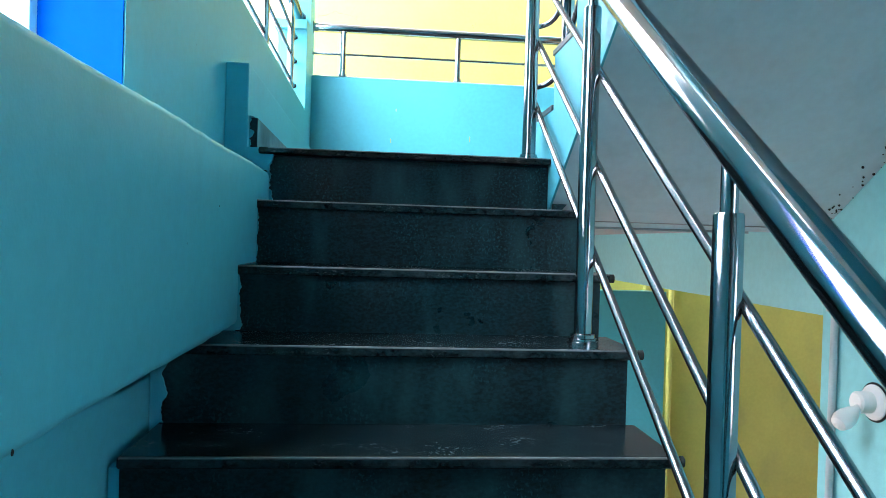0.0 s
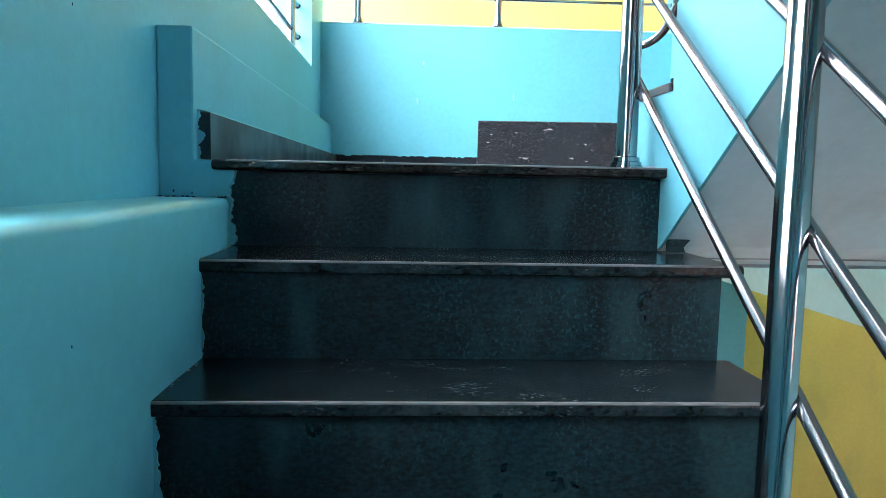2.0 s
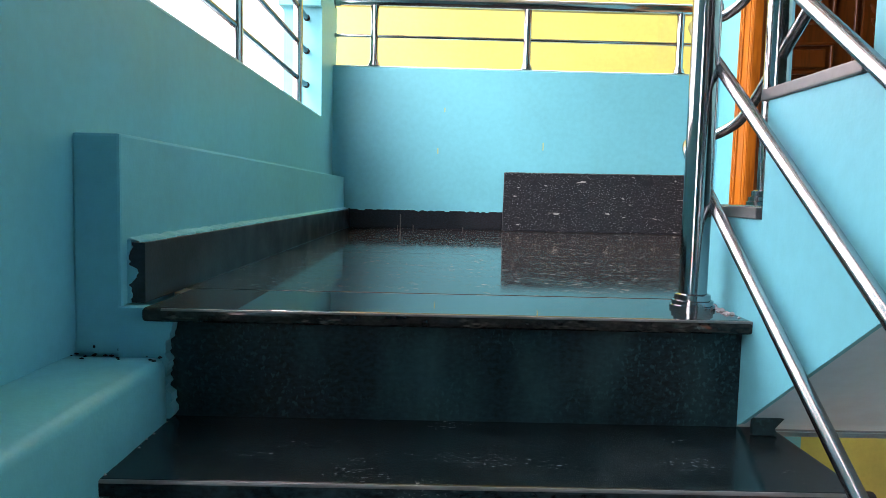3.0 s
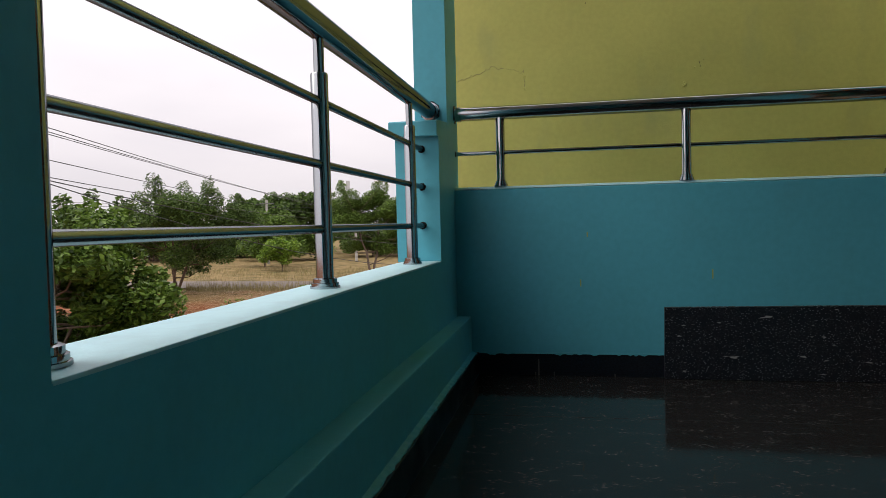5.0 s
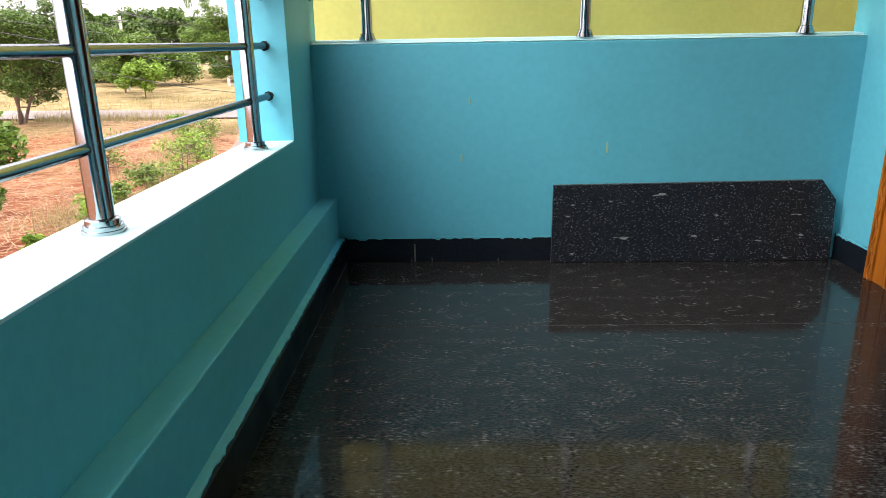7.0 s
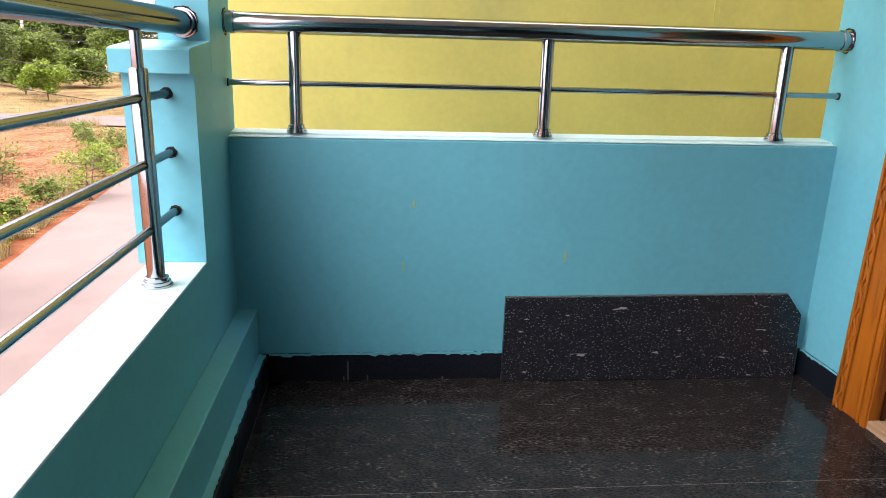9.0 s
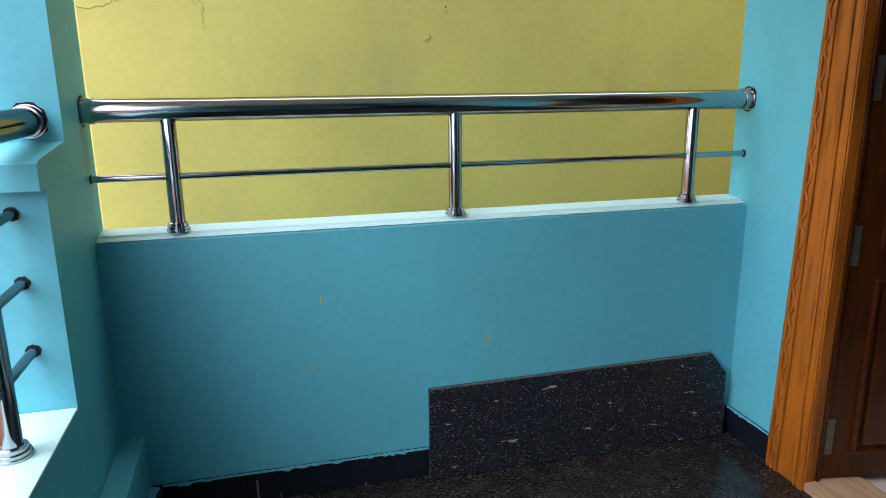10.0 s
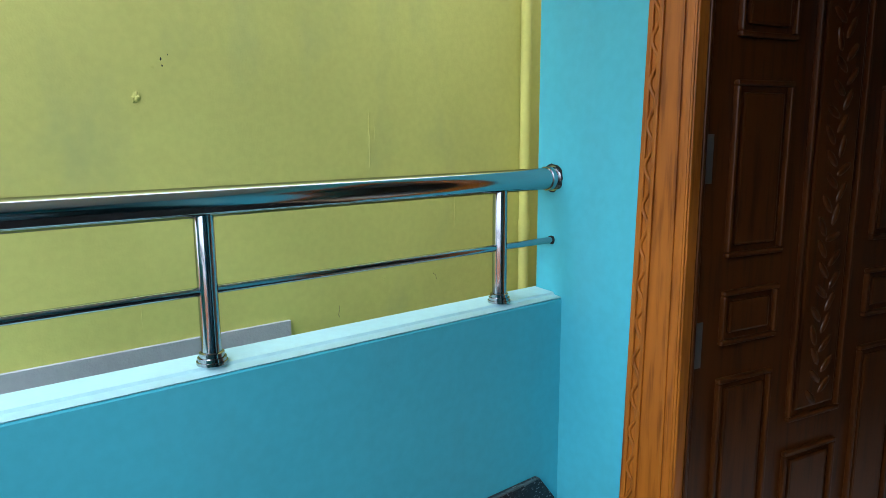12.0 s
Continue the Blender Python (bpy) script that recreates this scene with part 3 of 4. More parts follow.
for x, y, z, r in ((0.0, -0.004, 0.0, 0.0), (0.1485, -1.545, -0.50, 0.0028), (0.03, -0.0045, -0.066, 0.002), (0.068, -0.0045, -0.070, 0.002), (0.0, -0.35, 0.22, 0.002), (0.0, -0.52, 0.40, 0.002), (0.1485, -0.95, -0.30, 0.0015), (0.1485, -0.70, -0.22, 0.0015)):
    if r:
        v = bmesh.ops.create_icosphere(holes, subdivisions=2, radius=r)["verts"]
        for p in v:
            p.co = Vector((p.co.x * (0.25 if abs(y) > 0.01 else 1), p.co.y * (1 if abs(y) > 0.01 else 0.25), p.co.z * 1.3)) + Vector((x, y, z))
tagged(mesh_object("plaster_holes", holes, M_HOLE), "small dark holes in teal plaster", "hole", "", "stuff")
damp = bmesh.new()
for i in range(34):
    t = spot.random() ** 1.4
    y = -0.02 - 0.42 * t + spot.gauss(0, 0.012)
    v = bmesh.ops.create_icosphere(damp, subdivisions=1, radius=spot.uniform(0.0015, 0.005))["verts"]
    bmesh.ops.translate(damp, verts=v, vec=(XR - abs(spot.gauss(0, 0.03)), y, -0.168 - 0.66 * y))
tagged(mesh_object("damp_specks", damp, M_HOLE), "black damp specks where soffit meets wall", "stain", "", "stuff")

# ---- steel railings ----
def fluted(x, y, z0, z1, r, sides=72, flutes=9, depth=0.0002):
    """An upright steel sleeve with shallow pressed flutes."""
    bm = bmesh.new()
    rings = []
    for z, k in ((z0, 1.0), (z1 - 0.004, 1.0), (z1, 0.93)):
        rings.append([bm.verts.new((x + k * (r - depth + depth * math.cos(flutes * a)) * math.cos(a), y + k * (r - depth + depth * math.cos(flutes * a)) * math.sin(a), z)) for a in [2 * math.pi * i / sides for i in range(sides)]])
    for a, b in zip(rings, rings[1:]):
        for i in range(sides):
            bm.faces.new((a[i], a[(i + 1) % sides], b[(i + 1) % sides], b[i])).smooth = True
    for ring in (rings[0][::-1], rings[-1]):
        for e in bm.faces.new(ring).edges:
            e.smooth = False
    return bm


def socket(at, r, axis, sign, seed):
    """A dark, roughly chipped hole where a tube enters plaster."""
    g = random.Random(seed)
    k = 22
    edge = [r * g.uniform(0.95, 1.12) for _ in range(k)]
    bm = prism([(edge[i] * math.cos(2 * math.pi * i / k), edge[i] * math.sin(2 * math.pi * i / k)) for i in range(k)], axis, 0.0, -0.0025 * sign)
    bm.transform(Matrix.Translation(at))
    return bm


def post(parent, x, y, z, thick_top, top, r=0.0215, thin=0.013):
    p = part("post", fluted(x, y, z, thick_top, r), M_STEEL, parent)
    part("flange", flange((x, y, z), 0.037), M_STEEL, p)
    if top > thick_top:
        part("spigot", tube([(x, y, thick_top - 0.02), (x, y, top)], thin, 16), M_STEEL, p)
    return p


rail_left = thing("balcony_railing", "polished steel balcony railing with three thin bars", "railing")
for y in (2.068, 1.119, 0.183):
    post(rail_left, -0.072, y, 0.541, 1.066, 1.16)
part("handrail", tube([(-0.072, 0.10, 1.180), (-0.072, 2.49, 1.180)], 0.033, 28), M_STEEL, rail_left)
part("flange", flange((-0.072, 2.475, 1.180), 0.041, "y", -1), M_STEEL, rail_left)
part("wall_socket", socket((-0.072, 2.475, 1.183), 0.0425, "y", 1, 7), M_HOLE, rail_left, "dark chipped hole round handrail end")
for z in (0.998, 0.845, 0.687):
    b = part("bar", tube([(-0.072, 0.10, z), (-0.072, 2.29, z)], 0.0106, 16), M_BAR, rail_left)
    part("wall_socket", socket((-0.072, 2.272, z), 0.0150, "y", 1, int(z * 100)), M_HOLE, b, "dark chipped hole round bar end")

rail_far = thing("parapet_railing", "polished steel railing on teal parapet", "railing")
for x in (0.21, 1.022, 1.836):
    p = part("post", fluted(x, 2.680, 0.857, 1.175, 0.0205), M_STEEL, rail_far)
    part("flange", flange((x, 2.680, 0.858), 0.032), M_STEEL, p)
part("handrail", tube([(-0.01, 2.680, 1.193), (XR + 0.01, 2.680, 1.193)], 0.031, 28), M_STEEL, rail_far)
for x, sign in ((0.0, 1), (XR, -1)):
    part("flange", flange((x, 2.680, 1.193), 0.037, "x", sign), M_STEEL, rail_far)
    part("wall_socket", socket((x, 2.680, 1.195), 0.0388, "x", -sign, 11), M_HOLE, rail_far, "dark chipped hole round handrail end")
    part("wall_socket", socket((x, 2.680, 1.012), 0.0128, "x", -sign, 13), M_HOLE, rail_far, "dark chipped hole round bar end")
part("bar", tube([(-0.01, 2.680, 1.012), (XR + 0.01, 2.680, 1.012)], 0.0095, 16), M_STEEL, rail_far)

rail_stair = thing("stair_railing", "polished steel stair railing with three bent bars", "railing")
RX, BX, VX = 1.0, 1.024, 1.125
for y, k in ((0.10, 0), (-0.59, 3), (-1.285, 6), (-1.98, 9)):
    z = NOSE[k][1]
    post(rail_stair, RX, y, z, z + (0.85 if k == 0 else 0.822), z + 0.905, 0.022 if k else 0.0235)
for k in (0, 3, 6):
    y = 0.215 - UG * k - 0.11
    post(rail_stair, VX, y, UR * (k + 1), UR * (k + 1) + 0.82, UR * (k + 1) + 0.92)


def stair_bar(d):
    down = [(BX, -2.2, -1.460 + d), (BX, -0.593, -0.311 + d)]
    turn = bend([(BX, 0.10, 0.185 + d), (BX + 0.002, 0.21, 0.258 + d), (BX + 0.016, 0.268, 0.292 + d), (BX + 0.050, 0.292, 0.305 + d),
                 (VX - 0.018, 0.272, 0.318 + d), (VX - 0.002, 0.215, 0.345 + d), (VX, 0.10, 0.422 + d)], 6)
    return down + turn + [(VX, -1.6, 0.493 + 0.71 * 1.6 + d)]


for d in (0.0, 0.224, 0.450):
    part("bar", tube(stair_bar(d), 0.0100, 16), M_BAR, rail_stair)
part("handrail", tube([(RX, -2.25, -0.846), (RX, 0.06, 0.883)] + bend([(RX, 0.10, 0.91), (RX + 0.003, 0.22, 0.985), (RX + 0.065, 0.30, 1.02), (VX - 0.004, 0.215, 1.035), (VX, 0.10, 1.112)], 6) + [(VX, -1.6, 2.319)], 0.031, 28), M_STEEL, rail_stair)

# ---- door ----
door_frame = thing("door_1", "carved orange teak door frame with open leaf", "door", "", "structure")
FY0, FY1, IY0, IY1 = 1.05, 2.396, 1.215, 2.221
for y0, y1 in ((IY1, FY1), (FY0, IY0)):
    t = -0.022 if y0 > 2 else 0.0
    s = part("architrave", prism([(y0, 0.0), (y1, 0.0), (y1 + 2.22 * t, 2.22), (y0, 2.22)], "x", XR - 0.022, XR + 0.02, 0.004), M_FRAME, door_frame)
    for f in (0.10, 0.30, 0.90):
        yy = y1 - f * (y1 - y0) if y0 > 2 else y0 + f * (y1 - y0)
        lean = 2.22 * t * (1 - f)
        part("bead", prism([(yy - 0.006, 0.0), (yy + 0.006, 0.0), (yy + 0.006 + lean, 2.22), (yy - 0.006 + lean, 2.22)], "x", XR - 0.029, XR - 0.021, 0.003), M_FRAME, s)
    yc = y1 - 0.20 * (y1 - y0) if y0 > 2 else y0 + 0.20 * (y1 - y0)
    part("wave", tube([(XR - 0.024, yc + 0.8 * t * z + 0.010 * math.sin(z * 62), z) for z in [0.01 * i for i in range(222)]], 0.005, 8), M_FRAME, s, "carved wavy vine moulding")
part("head", box(XR - 0.022, XR + 0.02, IY0, IY1, 2.06, 2.22, 0.004), M_FRAME, door_frame)
for y0, y1 in ((IY1 - 0.035, IY1), (IY0, IY0 + 0.035)):
    part("jamb", box(XR + 0.02, XR + 0.034, y0 + (0.03 if y0 > 2 else 0), y1 + (0.03 if y0 > 2 else 0), 0.0, 2.06, 0.003), M_LEAF, door_frame)
for k in range(3):
    yy = IY1 + 0.008 + 0.016 * k
    part("groove", box(XR - 0.027, XR - 0.021, yy - 0.004, yy + 0.004, 0.0, 2.22, 0.002), M_FRAME, door_frame)
part("threshold", box(XR - 0.02, XR + 0.18, FY0 + 0.1, IY1 + 0.04, 0.0, 0.03, 0.006), M_THRESH, door_frame, "worn pale wooden threshold")


def door_leaf():
    leaf = part("leaf", box(0.0, 0.98, -0.018, 0.018, 0.035, 2.05, 0.003), M_LEAF, door_frame, "dark polished carved teak leaf")
    panels = []
    for x0, x1 in ((0.09, 0.30), (0.69, 0.90)):
        for z0, z1 in ((0.12, 0.69), (0.78, 0.925), (1.01, 1.45), (1.55, 1.92)):
            panels.append((x0, x1, z0, z1))
    panels += [(0.38, 0.61, 0.51, 1.92), (0.38, 0.61, 0.12, 0.42)]
    for x0, x1, z0, z1 in panels:
        w = 0.014
        for a, b, c, d in ((x0, x1, z0, z0 + w), (x0, x1, z1 - w, z1), (x0, x0 + w, z0 + w, z1 - w), (x1 - w, x1, z0 + w, z1 - w)):
            part("moulding", box(a, b, -0.034, -0.017, c, d, 0.006, 3), M_LEAF, leaf)
        part("panel", prism([(x0 + 0.03, z0 + 0.03), (x1 - 0.03, z0 + 0.03), (x1 - 0.03, z1 - 0.03), (x0 + 0.03, z1 - 0.03)], "y", -0.030, -0.017, 0.008), M_LEAF, leaf)
    rnd = random.Random(4)
    for i in range(42):
        z = 0.57 + 0.031 * i
        sgn = 1 if i % 2 else -1
        cb = bmesh.new()
        bmesh.ops.create_icosphere(cb, subdivisions=2, radius=0.026)
        cb.transform(pose(0.495 + 0.024 * sgn + 0.012 * math.sin(i * 0.7), -0.0315, z, 0, 42 * sgn + rnd.gauss(0, 14), 0) @ Matrix.Diagonal((0.42, 0.24, 1.25, 1)))
        part("carving", cb, M_LEAF, leaf)
    for z in (0.18, 0.79, 1.26, 1.85):
        part("hinge", box(-0.012, 0.030, -0.022, -0.0185, z - 0.06, z + 0.06), M_IRON, leaf, "dull metal butt hinge")
    leaf.matrix_basis = pose(XR + 0.035, IY1 + 0.022, 0, 0, 0, -11)


door_leaf()

# room behind the door
structure("room_floor", box(XR + 0.2, 8.0, -0.75, 2.74, -0.5, 0.004), M_TILE, "pale tiled room floor", "floor")
# Two unseen walls added to shade the gap seen below the landing.
structure("end_wall_shade", box(8.0, 8.2, -0.75, 2.9, GROUND, 5.0), M_WALL, "unseen teal end wall added to keep daylight out below")
structure("back_wall_shade", box(XR + 0.2, 8.0, -0.9, -0.75, GROUND, 5.0), M_WALL, "unseen teal back wall added to keep daylight out below")
structure("room_wall_far", box(XR + 0.2, 8.0, 2.6, 2.74, 0.0, CEIL), M_ROOM, "cream painted room wall")
structure("room_wall_end", box(5.2, 5.35, -0.6, 2.6, 0.0, CEIL), M_ROOM, "cream painted room wall")
structure("room_wall_near", box(XR + 0.2, 5.2, -0.75, -0.6, 0.0, CEIL), M_ROOM, "cream painted room wall")
structure("room_ceiling", box(XR + 0.2, 8.0, -0.75, 2.74, CEIL, CEIL + 0.15), M_CEIL, "white room ceiling", "ceiling")

# ---- granite offcut ----
off = bmesh.new()
prism([(0.910, 0.0), (2.001, 0.0), (2.003, 0.239), (1.944, 0.317), (0.915, 0.308)], "y", -0.02, 0.0, 0.0015, off)
off.transform(pose(0, 2.611, 0.0, -4, 0, 0))
slab = tagged(mesh_object("granite_slab", off, M_SPECK), "speckled black granite offcut leaning against parapet", "slab")
g = random.Random(41)
top_edge = [(0.917 + 1.024 * i / 120, 0.3085 + 0.0085 * i / 120) for i in range(121)]
chips = prism([(x, z + g.uniform(0.0, 0.0022)) for x, z in top_edge] + [(x, z - 0.001 - g.uniform(0, 0.0035)) for x, z in top_edge[::-1]], "y", -0.0212, -0.012)
chips.transform(pose(0, 2.611, 0.0, -4, 0, 0))
part("chipped_edge", chips, M_NOSE, slab, "pale chipped sawn edge")

# ---- below the landing ----
structure("wall_low_far", box(-0.16, 2.60, YF, YF + 0.12, GROUND, -0.6), M_WALL, "teal lower storey wall")
conduit = thing("conduit", "grey plastic electrical conduit on stairwell wall", "conduit")
part("pipe", tube([(XR - 0.014, -0.053, -1.8), (XR - 0.014, -0.053, -0.40)], 0.0125, 14), M_CONDUIT, conduit)
part("clip", box(XR - 0.03, XR, -0.078, -0.028, -0.48, -0.465), M_CONDUIT, conduit)
bulb = thing("wall_bulb", "white bulb in angled wall lampholder, unlit", "lamp")
hb = lathe([(0.055, 0), (0.055, 0.008), (0.045, 0.016), (0.034, 0.02), (0.034, 0.06), (0.028, 0.066)], (0, 0, 0))
hb.transform(pose(XR, -0.236, -0.742, 0, -90, 0))
part("holder", hb, M_WHITE, bulb)
bb = lathe([(0.013, 0), (0.014, 0.02), (0.022, 0.035), (0.030, 0.06), (0.031, 0.08), (0.024, 0.10), (0.008, 0.11)], (0, 0, 0))
bb.transform(pose(XR - 0.055, -0.242, -0.755, 0, -118, 15))
part("bulb", bb, M_WHITE, bulb)
rb = lathe([(0.062, 0.0), (0.062, 0.002), (0.05, 0.003)], (0, 0, 0))
rb.transform(pose(XR, -0.236, -0.742, 0, -90, 0))
part("backplate", rb, M_HOLE, bulb, "dark ring behind lampholder")

# ---- neighbouring house ----
house = thing("neighbour_house", "olive-yellow plastered neighbouring house wall", "house")
part("wall", box(-0.182, 9.0, 3.585, 8.0, GROUND, 5.0, 0.01), M_YELLOW, house)
part("patch", box(0.53, 1.63, 3.570, 3.5855, 0.36, 0.648, 0.002), M_CEMENT, house, "bare grey cement patch")
for px in (2.808, 3.04):
    dp = part("drainpipe", tube([(px, 3.555, GROUND), (px, 3.555, 5.0)], 0.024, 18), M_YELLOW, house, "yellow painted drainpipe")
    for z in (-1.2, 0.86, 2.2):
        part("socket", tube([(px, 3.555, z), (px, 3.555, z + 0.06)], 0.0275, 18), M_YELLOW, dp)

def wall_line(points, r):
    return tube([(x, 3.5852, z) for x, z in points], r, 6)


crack_r = random.Random(8)


def crack(ends, step=0.011, wander=0.0045):
    """A hairline that wanders from place to place over the plaster."""
    pts = []
    for (xa, za), (xb, zb) in zip(ends, ends[1:]):
        n = max(2, int(math.hypot(xb - xa, zb - za) / step))
        pts += [(xa + (xb - xa) * i / n + crack_r.gauss(0, wander * 0.4), za + (zb - za) * i / n + crack_r.gauss(0, wander)) for i in range(n)]
    return pts


for ends, r in (([(-0.175, 1.528), (-0.09, 1.535), (0.0, 1.565), (0.075, 1.600), (0.16, 1.588)], 0.0016), ([(0.16, 1.588), (0.267, 1.556)], 0.0009), ([(0.262, 1.575), (0.268, 1.505), (0.270, 1.445)], 0.0015), ([(0.17, 2.05), (0.25, 2.035), (0.33, 2.005)], 0.0012), ([(0.33, 2.005), (0.345, 2.05)], 0.0009), ([(1.842, 0.665), (1.836, 0.60)], 0.0016), ([(2.30, 0.74), (2.325, 0.70)], 0.0012)):
    part("crack", wall_line(crack(ends), r), M_CRACK, house, "thin hairline plaster crack")
for x, z0, z1, r in ((1.995, 1.19, 1.42, 0.0018), (2.02, 1.30, 1.39, 0.0014), (1.90, 1.22, 1.30, 0.0012), (2.42, 0.93, 1.06, 0.0014), (1.12, 0.70, 0.79, 0.0012)):
    part("paint_drip", wall_line([(x + crack_r.gauss(0, 0.0008), z0 + (z1 - z0) * i / 8) for i in range(9)], r), M_YELLOW, house)
for x, z, r in ((1.237, 1.555, 0.004), (1.24, 1.535, 0.003), (2.12, 1.86, 0.003), (0.62, 1.93, 0.003), (1.259, 1.569, 0.002)):
    kb = bmesh.new()
    bmesh.ops.create_icosphere(kb, subdivisions=1, radius=r)
    kb.transform(Matrix.Translation((x, 3.585, z)) @ Matrix.Diagonal((0.8, 0.3, 1.5, 1)))
    part("nail_hole", kb, M_HOLE, house, "small dark hole in plaster")
for x, z, r in ((1.156, 1.437, 0.016), (0.267, 1.542, 0.014), (0.267, 1.47, 0.008), (1.21, 1.53, 0.006), (1.72, 1.66, 0.005), (2.05, 0.75, 0.012)):
    kb = bmesh.new()
    bmesh.ops.create_icosphere(kb, subdivisions=3, radius=r)
    for p in kb.verts:
        w = 1 + 0.9 * noise.noise(p.co * 160 + Vector((x * 9, 0, z)))
        p.co = Vector((p.co.x * 0.75 * w, p.co.y * 0.30 * w, p.co.z * w))
        p.co += Vector((x, 3.585, z))
    part("plaster_knob", kb, M_YELLOW, house)

# yellow paint runs on the parapet
for x, z, h in ((1.118, 0.43, 0.04), (0.592, 0.62, 0.022), (0.56, 0.40, 0.03)):
    run = tagged(mesh_object("paint_run", box(x - 0.0025, x + 0.0025, YF - 0.0022, YF, z, z + h, 0.001), M_YELLOW), "small yellow paint run on teal parapet", "paint mark")

# ---- outdoors ----
gb = bmesh.new()
bmesh.ops.create_grid(gb, x_segments=90, y_segments=90, size=1)
for p in gb.verts:
    r = max(abs(p.co.x), abs(p.co.y))
    s = 60 * r + 1900 * max(0, r - 0.45) ** 3
    p.co = Vector((p.co.x / max(r, 1e-6) * s, p.co.y / max(r, 1e-6) * s, 0))
    d = p.co.length
    p.co.z = GROUND + (0.25 * noise.noise(p.co * 0.12) + 0.12 * noise.noise(p.co * 0.5)) * min(1, max(0, (d - 9) / 8)) * min(1, max(0, (abs(p.co.x + 3.9 + 0.15 * max(0, p.co.y - 11)) - 3.4) / 3)) * min(1, max(0, (abs(p.co.y - 46.5) - 4.5) / 4)) - 0.05
for f in gb.faces:
    f.smooth = True
structure("ground", gb, M_SOIL, "red bare soil with dry grass", "ground")


def ribbon(points, width, z):
    bm = bmesh.new()
    pts = bend([(x, y, 0) for x, y in points], 10)
    rows = []
    for i, p in enumerate(pts):
        d = (pts[min(i + 1, len(pts) - 1)] - pts[max(i - 1, 0)]).normalized()
        s = Vector((d.y, -d.x, 0)) * width / 2
        wob = 0.035 * noise.noise(p * 0.4)
        rows.append((bm.verts.new(p + s * (1 + wob) + Vector((0, 0, z))), bm.verts.new(p - s * (1 - wob) + Vector((0, 0, z)))))
    for a, b in zip(rows, rows[1:]):
        bm.faces.new((a[0], b[0], b[1], a[1]))
    return bm


structure("road", ribbon([(-3.9, -30), (-3.9, 2), (-4.0, 11), (-4.7, 18), (-5.5, 25), (-7.3, 35), (-9.2, 45)], 5.9, GROUND + 0.03), M_ROAD, "pale dusty concrete road beside house", "road")
structure("road_cross", ribbon([(-80, 50), (-45, 47), (-28, 46), (-13, 45), (5, 46), (60, 50)], 5.5, GROUND + 0.05), M_ROAD, "pale concrete cross road", "road")


def leaf_cloud(seed, blobs, count, size, droop=0.3):
    """Many small leaves gathered in clumps: corner places, four to a leaf."""
    g = np.random.default_rng(seed)
    c = np.array([tuple(b[0]) for b in blobs])
    r = np.array([b[1] for b in blobs])
    sq = np.array([b[2] for b in blobs])
    k = g.choice(len(blobs), count, p=r ** 2 / (r ** 2).sum())
    d = g.normal(size=(count, 3))
    d /= np.linalg.norm(d, axis=1)[:, None]
    d[:, 2] *= sq[k]
    q = c[k] + d * (r[k] * (0.45 + 0.65 * g.random(count) ** 0.7))[:, None]
    s = (size * (0.6 + 0.8 * g.random(count)))[:, None]
    a = g.normal(size=(count, 3)) * (1, 1, 0.5) - (0, 0, droop)
    a /= np.linalg.norm(a, axis=1)[:, None]
    b = np.cross(a, g.normal(size=(count, 3)) * (0.6, 0.6, 0) + (0, 0, 1))
    b /= np.linalg.norm(b, axis=1)[:, None] + 1e-9
    v = np.stack([q - a * s * 0.5, q + b * s * 0.33, q + a * s * 0.6, q - b * s * 0.33], 1).reshape(-1, 3)
    return v, np.arange(count * 4).reshape(-1, 4)


def quads(name, v, f):
    me = bpy.data.meshes.new(name)
    me.vertices.add(len(v))
    me.vertices.foreach_set("co", v.astype(np.float32).ravel())
    me.loops.add(f.size)
    me.loops.foreach_set("vertex_index", f.astype(np.int32).ravel())
    me.polygons.add(len(f))
    me.polygons.foreach_set("loop_start", np.arange(0, f.size, f.shape[1], dtype=np.int32))
    me.update(calc_edges=True)
    return me


